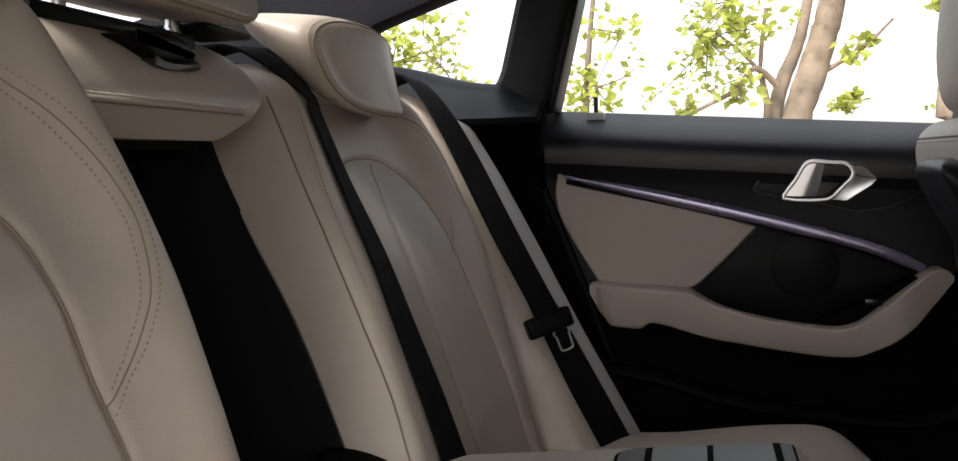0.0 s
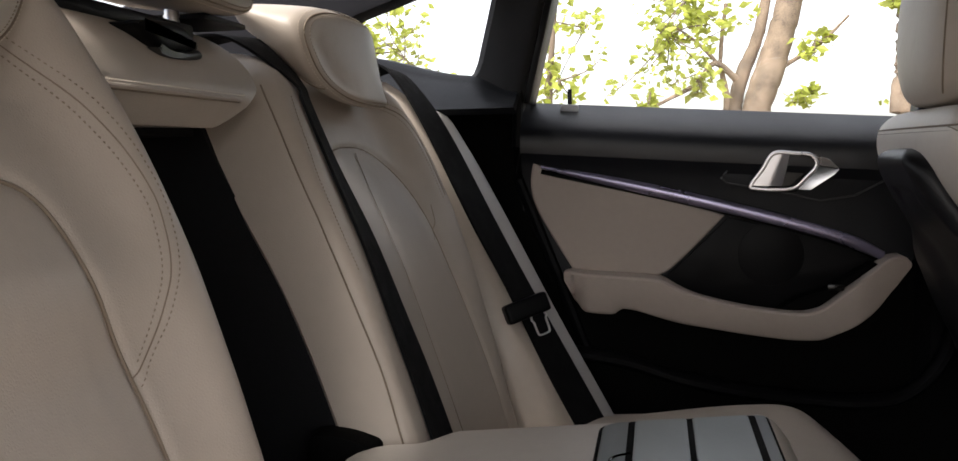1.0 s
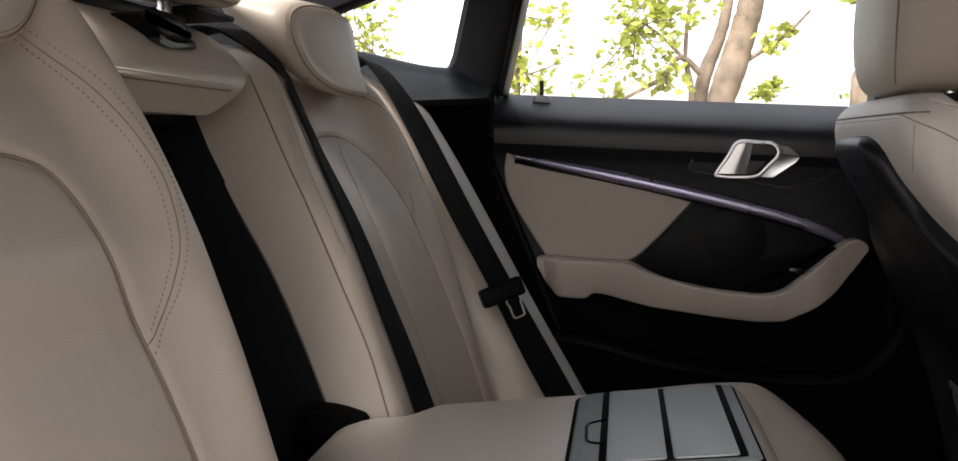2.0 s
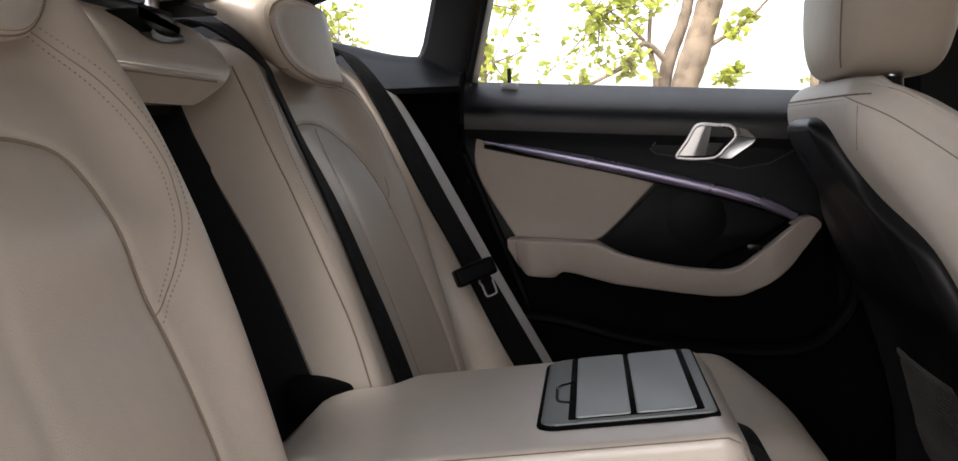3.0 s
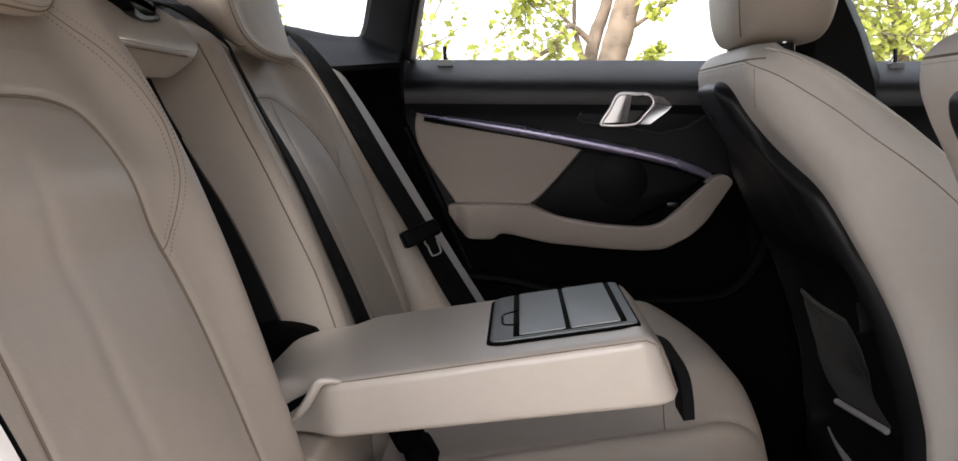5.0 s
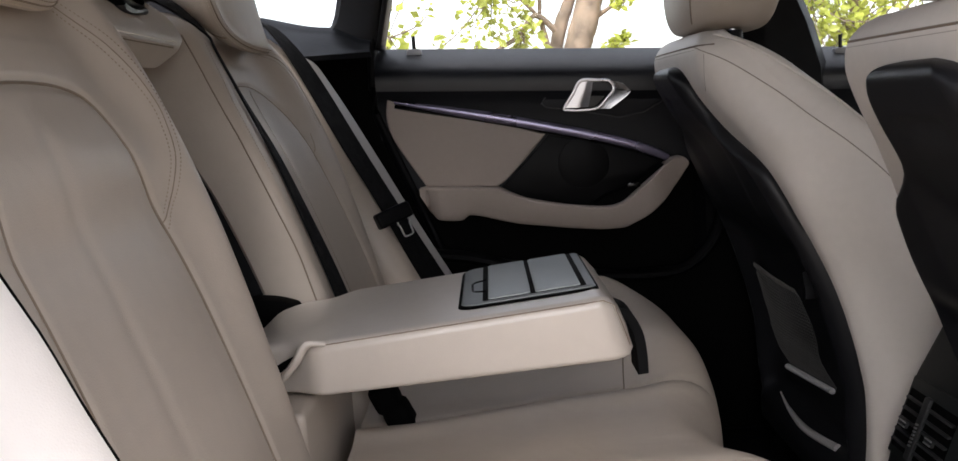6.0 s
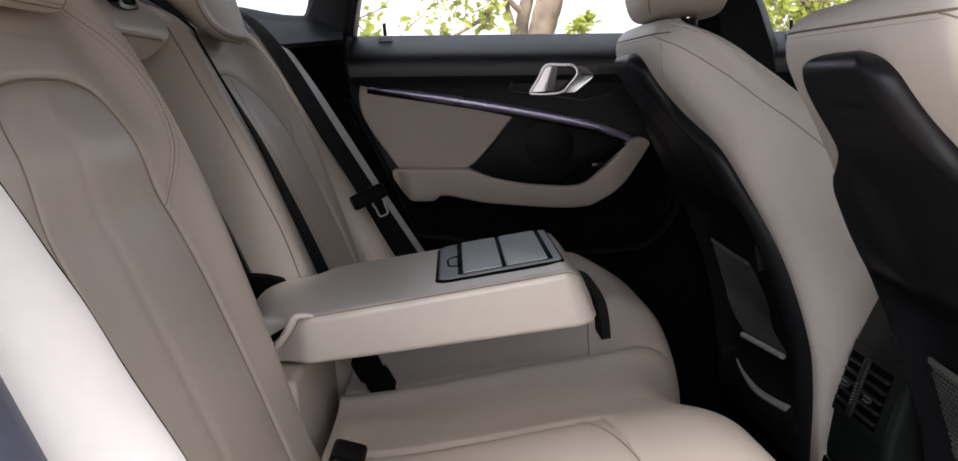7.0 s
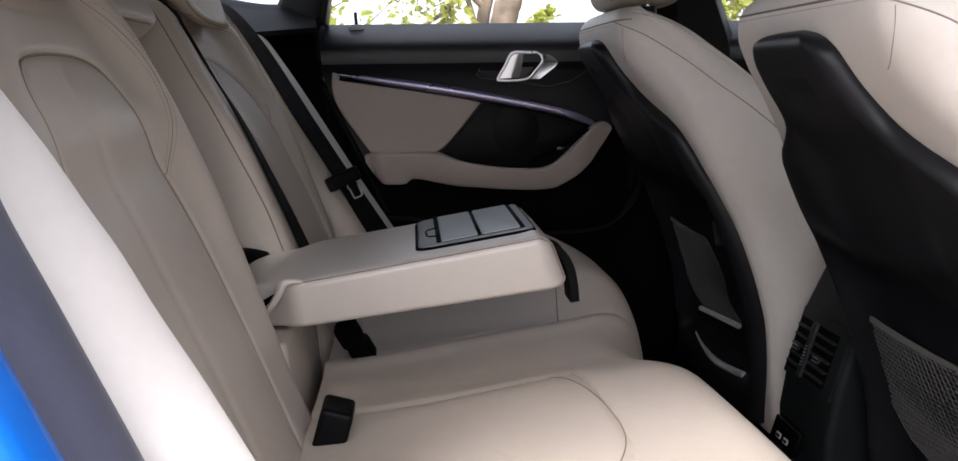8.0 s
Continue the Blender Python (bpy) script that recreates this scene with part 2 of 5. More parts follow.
def tube(points, r, seg=8, closed=False, flat=1.0, up=(0, 0, 1), taper=None):
    """A round (or flattened) bar along points."""
    p = [Vector(map(float, q)) for q in points]
    rows = []
    n = len(p)
    for i in range(n):
        a = p[i - 1] if closed or i else p[0]
        b = p[(i + 1) % n] if closed or i < n - 1 else p[-1]
        d = (b - a).normalized()
        s = d.cross(Vector(up))
        s = s.normalized() if s.length > 1e-4 else d.orthogonal().normalized()
        u = s.cross(d).normalized()
        k = taper(i / (n - 1)) if taper else 1.0
        rows.append([p[i] + k * r * (math.cos(2 * math.pi * j / seg) * u + flat * math.sin(2 * math.pi * j / seg) * s) for j in range(seg)])
    return quads(rows, closed_u=True, closed_v=closed, cap=not closed)


def ribbon(left, right, thick=0.0014):
    """A woven band between two edges, with its thickness."""
    rows = []
    n = len(left)
    for i in range(n):
        l, r = Vector(left[i]), Vector(right[i])
        along = Vector(left[min(i + 1, n - 1)]) - Vector(left[max(i - 1, 0)])
        nn = (r - l).cross(along).normalized() * thick
        m = (l + r) / 2
        rows.append([l + nn, m + nn * 1.3, r + nn, r - nn, m - nn, l - nn])
    return quads(rows, closed_u=True, cap=True)


def stitches(path, every=0.0036, length=0.0018, r=0.00042, lift=(0.0003, 0, 0.0001)):
    """A row of short threads along a path, as one mesh."""
    bm = bmesh.new()
    p = [np.array(q, float) for q in path]
    seg = [np.linalg.norm(p[i + 1] - p[i]) for i in range(len(p) - 1)]
    cum = np.concatenate([[0], np.cumsum(seg)])

    def at(s):
        i = min(len(seg) - 1, int(np.searchsorted(cum, s, "right") - 1))
        return p[i] + (p[i + 1] - p[i]) * ((s - cum[i]) / max(seg[i], 1e-9))
    s = 0.0
    while s + length < cum[-1]:
        a, b = at(s) + np.array(lift), at(s + length) + np.array(lift)
        m = (a + b) / 2 + np.array(lift)
        d = Vector(b - a).normalized()
        sd = d.orthogonal().normalized()
        up = d.cross(sd)
        ra = [bm.verts.new(Vector(q) + k * r * (math.cos(g) * sd + math.sin(g) * up)) for q, k in ((a, 0.6), (m, 1.0), (b, 0.6)) for g in (0, 1.57, 3.14, 4.71)]
        for i in (0, 4):
            for j in range(4):
                bm.faces.new((ra[i + j], ra[i + (j + 1) % 4], ra[i + 4 + (j + 1) % 4], ra[i + 4 + j]))
        s += every
    return bm


# ---- outside ground ----
ground = bmesh.new()
bmesh.ops.create_grid(ground, x_segments=40, y_segments=40, size=600)
tagged(part("ground", ground, EARTH), "dry brown earth ground under the trees", "ground", kind="structure")

# ---- car shell: floor, roof, side frames ----
floor = thing("floor", "dark carpeted cabin floor of the car", "floor", kind="structure")
part("floor_pan", block(-0.6, 1.6, -0.74, 0.76, 0.20, 0.26, 0.01), CARPET, floor)
part("tunnel", block(-0.1, 1.5, -0.17, 0.09, 0.25, 0.36, 0.03, 3), CARPET, floor)
part("sill_plate", block(-0.1, 0.75, -0.80, -0.70, 0.20, 0.42, 0.02), BLACK_HARD, floor)
part("footwell_side", block(-0.3, 1.5, 0.70, 0.76, 0.2, 0.5, 0.02), CARPET, floor)

# unseen roof, ended early so light from behind reaches the bench's top
ceiling = thing("ceiling", "anthracite cloth headliner under the car roof", "ceiling", kind="structure")
part("headliner", block(-0.30, 1.02, -0.64, 0.58, 1.235, 1.27, 0.02), LINER, ceiling)
part("roof_skin", block(-0.34, 1.04, -0.68, 0.64, 1.272, 1.285, 0.006), BLUE, ceiling, "bright blue painted roof panel")

# rear end behind the seats
rear = thing("wall_rear", "dark luggage bay lining behind the rear seat", "car lining", kind="structure")
part("parcel_shelf", block(-0.86, -0.43, -0.68, 0.60, 1.005, 1.03, 0.008), BLACK_DEEP, rear)
part("bay_wall", block(-0.95, -0.88, -0.72, 0.70, 0.2, 1.03, 0.02), BLACK_DEEP, rear)
part("bay_floor", block(-0.88, -0.4, -0.72, 0.70, 0.24, 0.3, 0.01), BLACK_DEEP, rear)
part("header", block(-0.36, -0.29, -0.66, 0.60, 1.222, 1.28, 0.015), LINER, rear)

# front end, seen by nothing but its light
front = thing("wall_front", "dark dashboard and bulkhead at the front of the cabin", "dashboard", kind="structure")
part("bulkhead", block(1.55, 1.65, -0.76, 0.76, 0.2, 0.95, 0.02), BLACK_HARD, front)


def tinted(name, colour):
    m = bpy.data.materials.new(name)
    m.use_nodes = True
    clear = m.node_tree.nodes.new("ShaderNodeBsdfTransparent")
    clear.inputs[0].default_value = (*colour, 1)
    m.node_tree.links.new(clear.outputs[0], m.node_tree.nodes["Material Output"].inputs[0])
    return m


# unseen pane; its tint is set to dim and warm light from the front
TINTED = tinted("light_dimming_windscreen", (0.55, 0.51, 0.45))
part("rear_glass", prism([(-0.345, 1.284), (-0.93, 1.085), (-0.93, 1.080), (-0.345, 1.279)], -0.66, 0.60, 0), tinted("clear_rear_glass", (0.95, 0.955, 0.955)), rear, "clear sloping rear window glass")
part("tailgate_edge", block(-0.96, -0.89, -0.70, 0.66, 1.03, 1.08, 0.012), BLUE, rear, "bright blue painted tailgate edge")
part("windscreen", prism([(1.02, 1.262), (1.60, 0.94), (1.605, 0.945), (1.025, 1.268)], -0.64, 0.64, 0), TINTED, front, "unseen windscreen, tinted to dim and warm the light")
part("dash", block(1.15, 1.6, -0.72, 0.70, 0.62, 0.92, 0.05, 3), BLACK_SOFT, front)


DOOR_PROFILE = mono([(0.25, 0.700), (0.45, 0.695), (0.60, 0.692), (0.75, 0.692), (0.86, 0.690), (0.925, 0.686), (0.940, 0.680), (0.950, 0.6735),
                     (0.958, 0.6725), (0.970, 0.672), (0.982, 0.675), (0.992, 0.682), (1.000, 0.691), (1.008, 0.703), (1.016, 0.718), (1.024, 0.735), (1.030, 0.748)])


def door_skin(x0, x1, w0, w1):
    """A stretch of the door's inner skin between two heights."""
    ws = [0.28, 0.40, 0.5, 0.58, 0.66, 0.74, 0.80, 0.86, 0.90, 0.925, 0.938, 0.946, 0.950, 0.954, 0.958, 0.965, 0.975, 0.985, 0.995, 1.003,
          1.010, 1.016, 1.020, 1.0235, 1.026, 1.028, 1.029, 1.0295, 1.030]
    rows = []
    for w in [w for w in ws if w0 <= w <= w1]:
        row = []
        for k in range(41):
            x = x0 + (x1 - x0) * k / 40
            row.append((x, DOOR_PROFILE(w), w - 0.065 * (x + 0.19)))
        rows.append(row + [(x1, 0.79, row[-1][2]), (x0, 0.79, row[0][2])])
    return quads(rows, closed_u=True, cap=True)


# the far rear door
door = thing("door_1", "closed rear car door with black upper skin and oyster leather inserts", "car door", kind="structure")
part("door_skin", door_skin(-0.205, 0.56, 0.2, 0.950), BLACK_DOOR, door, "black moulded door skin")
part("door_top", door_skin(-0.205, 0.56, 0.950, 1.1), BLACK_SOFT, door, "black soft-touch door top, tinted for the sky's bluish sheen")

trim_outline = spline([(-0.187, 0.936), (-0.191, 0.900), (-0.178, 0.856), (-0.128, 0.772)], 5) + \
    spline([(-0.06, 0.764), (0.001, 0.763), (0.040, 0.792), (0.098, 0.853)], 5) + \
    spline([(0.032, 0.874), (-0.064, 0.897), (-0.126, 0.914), (-0.176, 0.931)], 4)
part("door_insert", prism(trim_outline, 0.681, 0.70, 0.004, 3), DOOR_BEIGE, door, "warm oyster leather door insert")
speaker_outline = spline([(0.104, 0.851), (0.19, 0.831), (0.246, 0.817), (0.294, 0.799), (0.325, 0.784)], 5) + \
    [(0.318, 0.770), (0.262, 0.728), (0.206, 0.706), (0.12, 0.715), (0.05, 0.735), (0.008, 0.757), (0.045, 0.792)]
part("speaker_panel", prism(speaker_outline, 0.6865, 0.70, 0.003, 2), BLACK_HARD, door, "matt black speaker panel")
ring = [(0.165 + 0.047 * math.cos(a), 0.795 + 0.047 * math.sin(a)) for a in np.linspace(0, 2 * math.pi, 40, endpoint=False)]
part("speaker_grille", prism(ring, 0.6857, 0.69, 0.0012, 2), BLACK_HARD, door, "round black speaker grille")

strip_line = spline([(-0.174, 0.676, 0.9295), (-0.144, 0.674, 0.9225), (-0.064, 0.674, 0.9055), (0.023, 0.674, 0.8855), (0.108, 0.674, 0.8645),
                     (0.190, 0.674, 0.843), (0.246, 0.673, 0.827), (0.290, 0.673, 0.8095), (0.318, 0.678, 0.794)], 7)
strip_line = eased(strip_line, 40)
part("lower_panel", prism([(-0.200, 0.80), (-0.15, 0.745), (0.335, 0.745), (0.37, 0.80), (0.55, 0.80), (0.55, 0.55), (-0.20, 0.55)], 0.6885, 0.70, 0.002), BLACK_DEEP, door, "black lower door panel")
part("light_strip", tube(strip_line, 0.0088, 16, flat=0.55, up=(0, 0, 1), taper=lambda t: 0.30 + 0.70 * step(0, 0.35, t) - 0.25 * step(0.85, 1, t)),
     STRIP, door, "violet satin metal trim strip")
# dark tube in place of the shade below the strip
part("strip_shadow_gap", tube([(p[0], p[1] + 0.007, p[2] - 0.0075) for p in strip_line], 0.0045, 8), GLOSS_BLACK, door, "black line put in as the shade under the strip")

# armrest and pull of the door
ARM = [(-0.139, 0.770, 0.756), (-0.128, 0.772, 0.738), (-0.106, 0.771, 0.711), (-0.066, 0.769, 0.708), (-0.050, 0.768, 0.717), (0.000, 0.764, 0.709),
       (0.031, 0.751, 0.703), (0.064, 0.739, 0.698), (0.146, 0.722, 0.686), (0.202, 0.717, 0.681), (0.225, 0.722, 0.682), (0.250, 0.739, 0.692),
       (0.301, 0.780, 0.722), (0.323, 0.795, 0.745), (0.340, 0.797, 0.766), (0.350, 0.788, 0.780)]
arm_top, arm_bot = mono([(a, b) for a, b, c in ARM]), mono([(a, c) for a, b, c in ARM])
rows = []
for x in np.linspace(-0.139, 0.350, 90):
    t, b = arm_top(x), arm_bot(x)
    b -= 0.007 * step(-0.06, 0.05, x) * (1 - step(0.26, 0.34, x))
    h = max(t - b, 0.004)
    inner = 0.628 + 0.03 * step(-0.10, -0.139, x) + 0.022 * step(0.27, 0.35, x)
    outer = 0.695 - 0.036 * step(0.0, 0.05, x) + 0.036 * step(0.24, 0.34, x)
    c = min(0.0045, h * 0.45)
    row = []
    for cy, cz, a0 in ((inner + c, t - c, 90), (inner + c, b + c, 180), (outer - 0.004, b + 0.004, 270), (outer - 0.004, t - 0.004, 0)):
        rr = c if cy < outer - 0.005 else 0.004
        for k in range(6):
            a = radians(a0 + 90 * k / 5)
            row.append((x, cy + rr * math.cos(a), cz + rr * math.sin(a)))
    # lower edge tucks outwards under the roll
    row = [(px, py + 0.018 * (1 - 0.8 * step(0.20, 0.29, x)) * step(t - 0.4 * h, b, pz) * (1 if py < 0.65 else 0), pz) for px, py, pz in row]
    rows.append(row)
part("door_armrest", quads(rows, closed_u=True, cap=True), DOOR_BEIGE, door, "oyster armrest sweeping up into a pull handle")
switch_panel = prism([(0.17, 0.716), (0.225, 0.722), (0.255, 0.744), (0.308, 0.784), (0.302, 0.787), (0.245, 0.751), (0.20, 0.735)], 0.655, 0.69, 0.002)
part("switch_panel", switch_panel, BLACK_DEEP, door, "gloss black window switch panel")
part("window_switch", block(0.238, 0.262, 0.650, 0.660, 0.746, 0.756, 0.003), GLOSS_BLACK, door, "small gloss black window switch")

# lever recess and chrome lever
bezel = [(0.093, 0.908), (0.098, 0.915), (0.110, 0.930), (0.128, 0.946), (0.140, 0.9495), (0.20, 0.948), (0.320, 0.943), (0.336, 0.939), (0.340, 0.929), (0.321, 0.903), (0.279, 0.881), (0.233, 0.874), (0.169, 0.889), (0.101, 0.901)]
part("lever_recess", prism(bezel, 0.6825, 0.70, 0.002, 2), BLACK_DOOR, door, "dark recessed lever surround")


part("recess_rim", tube([(x, 0.6818, z) for x, z in bezel], 0.0014, 6, closed=True), BLACK_SOFT, door, "rounded rim of the lever recess")


def resample(loop, n):
    p = [np.array(q) for q in loop] + [np.array(loop[0])]
    cum = np.concatenate([[0], np.cumsum([np.linalg.norm(p[i + 1] - p[i]) for i in range(len(loop))])])
    return [tuple(np.array([np.interp(s, cum, [q[k] for q in p]) for k in range(2)])) for s in np.linspace(0, cum[-1], n, endpoint=False)]


inner_loop = resample([(0.1755, 0.8955), (0.1835, 0.919), (0.1880, 0.9405), (0.2130, 0.9375), (0.2190, 0.9255), (0.2050, 0.9095), (0.1890, 0.8960)], 40)


def skin(points, name, mat, label, thick=0.004):
    """A flat or bent metal plate given by its corners (x, y, z), with a thickness away from the cabin."""
    bm = bmesh.new()
    lo = [bm.verts.new(p) for p in points]
    hi = [bm.verts.new((x, y + thick, z)) for x, y, z in points]
    bm.faces.new(lo)
    bm.faces.new(hi)
    n = len(points)
    for i in range(n):
        bm.faces.new((lo[i], lo[(i + 1) % n], hi[(i + 1) % n], hi[i]))
    bmesh.ops.bevel(bm, geom=[e for e in bm.edges], offset=0.0008, segments=2, affect="EDGES", profile=0.6)
    return part(name, bm, mat, lever, label, smooth=25)


lever = part("door_lever", prism(inner_loop, 0.6795, 0.684, 0), GLOSS_BLACK, door, "satin chrome inside door lever with a black hollow")
rows = []
for k in range(13):
    t = k / 12
    dip = 0.003 + 0.012 * max(0.0, t - 0.55) ** 1.5
    rows.append([(0.1329 + 0.0445 * t, 0.664 + dip, 0.8976 - 0.0018 * t), (0.1490 + 0.0345 * t, 0.664 + dip, 0.9207 - 0.0010 * t), (0.1650 + 0.0230 * t, 0.664 + dip, 0.9438 - 0.0018 * t)])
rows = rows + [[(x, y + 0.008, z) for x, y, z in r] for r in rows[::-1]]
part("lever_blade", quads(rows, closed_v=True), CHROME, lever, "hollowed satin chrome finger plate")
hook = spline([(0.1329, 0.8976), (0.1490, 0.9207), (0.1650, 0.9438), (0.1955, 0.9428), (0.2165, 0.9400), (0.2235, 0.9250), (0.2085, 0.9075), (0.1925, 0.8935), (0.1640, 0.8915), (0.1405, 0.8935)], 5, closed=True)
part("lever_rim", tube([(x, 0.6625, z) for x, z in hook], 0.0020, 8, closed=True, flat=1.4, up=(0, 1, 0)), CHROME, lever, "polished chrome rim of the lever")
skin([(0.2245, 0.6650, 0.9255), (0.2535, 0.6560, 0.9195), (0.2470, 0.6565, 0.9120), (0.2155, 0.6600, 0.8905), (0.1960, 0.6660, 0.8915), (0.2100, 0.6650, 0.9070)], "lever_end", CHROME, "satin chrome end face", 0.012)
skin([(0.1965, 0.664, 0.9425), (0.2220, 0.662, 0.9405), (0.2400, 0.660, 0.9345), (0.2535, 0.657, 0.9205), (0.2250, 0.666, 0.9262), (0.2175, 0.664, 0.9395)], "lever_top", CHROME, "chrome upper bevel of the lever", 0.012)

# lock pin
pin = part("pin_collar", prism([(-0.149, 1.0145), (-0.119, 1.0130), (-0.121, 1.0245), (-0.146, 1.0258)], 0.720, 0.742, 0.0025), PIN_BASE, door, "pale grey collar of the lock pin")
part("lock_pin", tube([(-0.134, 0.730, 1.018), (-0.134, 0.730, 1.0475), (-0.134, 0.730, 1.0490)], 0.0036, 10), GLOSS_BLACK, door, "small black lock pin")

# lower door pocket
pocket_line = spline([(-0.22, 0.66), (-0.06, 0.640), (0.04, 0.612), (0.16, 0.592), (0.29, 0.586), (0.352, 0.604), (0.398, 0.662), (0.410, 0.76)], 6)
lip = [(x, 0.652, z) for x, z in pocket_line]
part("pocket_lip", tube(lip, 0.011, 10, flat=1.4), BLACK_HARD, door, "dark moulded lip of the door pocket")
pocket_outline = [(x, z) for x, z in pocket_line] + [(0.55, 0.76), (0.55, 0.28), (-0.22, 0.28)]
part("door_pocket", prism(pocket_outline, 0.655, 0.69, 0.003), BLACK_DEEP, door, "black lower door pocket")
part("door_glass", prism([(-0.19, 1.0), (0.40, 0.97), (0.40, 1.26), (-0.12, 1.26)], 0.752, 0.756, 0), GLASS, door, "clear side window glass").visible_shadow = False
part("window_seal", tube([(-0.203, 0.748, 1.022), (0.38, 0.748, 0.984)], 0.006, 8), BLACK_HARD, door)
part("frame_rear", prism([(-0.200, 1.026), (-0.190, 1.026), (-0.140, 1.235), (-0.152, 1.235)], 0.675, 0.75, 0.003), BLACK_HARD, door, "black rear edge of the window frame")

# rear quarter: pillar, quarter window, side shelf
quarter = thing("wall_quarter", "anthracite rear pillar and side shelf round the quarter window", "car pillar", kind="structure")
pil = []
for k in range(17):
    t = k / 16
    z = 1.015 + (1.25 - 1.015) * t
    xr, xl = -0.205 + 0.052 * t, -0.284 + 0.057 * t + 0.0
    flare = 0.035 * (1 - step(0, 0.3, t))
    pil.append([(xr, 0.745, z), (xr, 0.685, z), (xr - 0.012, 0.668, z), ((xr + xl) / 2, 0.655, z), (xl - flare + 0.010, 0.652, z), (xl - flare, 0.662, z), (xl - flare, 0.745, z)])
part("rear_pillar", quads(pil, closed_u=True, cap=True), PILLAR, quarter, "anthracite cloth-covered rear pillar")
shelf_rows = []
for k in range(15):
    t = k / 14
    x = -0.46 + 0.255 * t
    zw = 1.105 - 0.035 * step(0, 0.75, t) - 0.028 * step(0.72, 1.0, t)
    row = [(x, 0.70, zw - 0.01), (x, 0.665, zw), (x, 0.645, zw - 0.003)]
    for s in np.linspace(0.1, 1, 8):
        row.append((x + 0.01 * s, 0.645 - 0.10 * s, zw - 0.006 - (zw - 1.022) * s))
    row += [(x + 0.012, 0.541, 1.014), (x + 0.012, 0.556, 1.006)]
    shelf_rows.append(row)
part("side_shelf", quads(shelf_rows), BLACK_DOOR, quarter, "black side shelf under the quarter window")
part("side_lining", prism([(-0.50, 1.04), (-0.207, 1.024), (-0.212, 0.92), (-0.03, 0.42), (-0.03, 0.25), (-0.5, 0.25)], 0.690, 0.76, 0.004), BLACK_DEEP, quarter, "dark door-jamb lining")
part("jamb_seal", tube([(-0.208, 0.684, 1.05), (-0.212, 0.684, 0.96), (-0.21, 0.684, 0.91), (-0.15, 0.684, 0.76), (-0.06, 0.684, 0.52), (-0.02, 0.684, 0.4)], 0.008, 8), BLACK_HARD, quarter, "black rubber door seal")
part("quarter_glass", prism([(-0.47, 1.06), (-0.24, 1.03), (-0.2, 1.25), (-0.47, 1.17)], 0.715, 0.719, 0), GLASS, quarter, "clear quarter window glass").visible_shadow = False
part("cant_rail", prism([(-0.95, 1.03), (-0.455, 1.03), (-0.452, 1.150), (-0.436, 1.158), (-0.332, 1.192), (-0.24, 1.212), (-0.15, 1.228), (0.37, 1.242), (1.2, 1.16), (1.2, 1.24), (0.8, 1.29), (-0.4, 1.29), (-0.95, 1.16)], 0.60, 0.66, 0.008), LINER, quarter, "dark roof rail lining")
part("quarter_skin", prism([(-0.95, 0.3), (-0.25, 0.3), (-0.25, 1.03), (-0.46, 1.06), (-0.95, 1.06)], 0.765, 0.775, 0.002), BLUE, quarter, "bright blue outer body panel")

# middle pillar and the front door beyond
pillar = thing("wall_middle_pillar", "black middle door pillar with belt guide", "car pillar", kind="structure")
bp = []
for k in range(13):
    z = 0.30 + 0.96 * k / 12
    xl = 0.362 + 0.03 * step(0.9, 1.25, z)
    xr = 0.62 - 0.10 * step(0.90, 1.25, z)
    bp.append([(xl, 0.75, z), (xl, 0.690, z), (xl + 0.02, 0.668, z), (xr - 0.02, 0.668, z), (xr, 0.690, z), (xr, 0.75, z)])
part("pillar_cover", quads(bp, closed_u=True, cap=True), BLACK_HARD, pillar, "black pillar cover")
part("pillar_edge", tube([(0.368, 0.70, 0.99), (0.392, 0.70, 1.24)], 0.004, 8), SEAL, pillar, "grey window edge strip")
part("pillar_belt", ribbon([(0.44, 0.655, 1.2), (0.45, 0.655, 0.9), (0.46, 0.655, 0.5)], [(0.487, 0.655, 1.2), (0.497, 0.655, 0.9), (0.507, 0.655, 0.5)]), WEBBING, pillar, "black front seat belt")
fdoor = thing("door_2", "closed front car door with black upper skin and oyster insert", "car door", kind="structure")
part("door_skin", door_skin(0.585, 1.5, 0.2, 0.950), BLACK_DOOR, fdoor, "black moulded door skin")
part("door_top", door_skin(0.585, 1.5, 0.950, 1.1), BLACK_SOFT, fdoor, "black soft-touch door top")
part("door_insert", prism([(0.63, 0.78), (0.63, 0.70), (1.2, 0.64), (1.2, 0.76)], 0.680, 0.70, 0.004), DOOR_BEIGE, fdoor, "oyster front door insert")
part("lock_pin", tube([(0.655, 0.728, 0.965), (0.655, 0.728, 0.9960)], 0.0036, 10), GLOSS_BLACK, fdoor, "small black lock pin")
part("pin_collar", block(0.643, 0.668, 0.718, 0.740, 0.958, 0.9715, 0.002), PIN_BASE, fdoor)
part("door_glass", prism([(0.5, 0.95), (1.3, 0.90), (1.3, 1.0), (1.0, 1.26), (0.5, 1.26)], 0.752, 0.756, 0), GLASS, fdoor, "clear side window glass").visible_shadow = False

# near side: jamb, seal and painted body round the open doorway
jamb = thing("wall_doorway", "blue painted body edge and grey rubber seal round the open rear doorway", "car body", kind="structure")
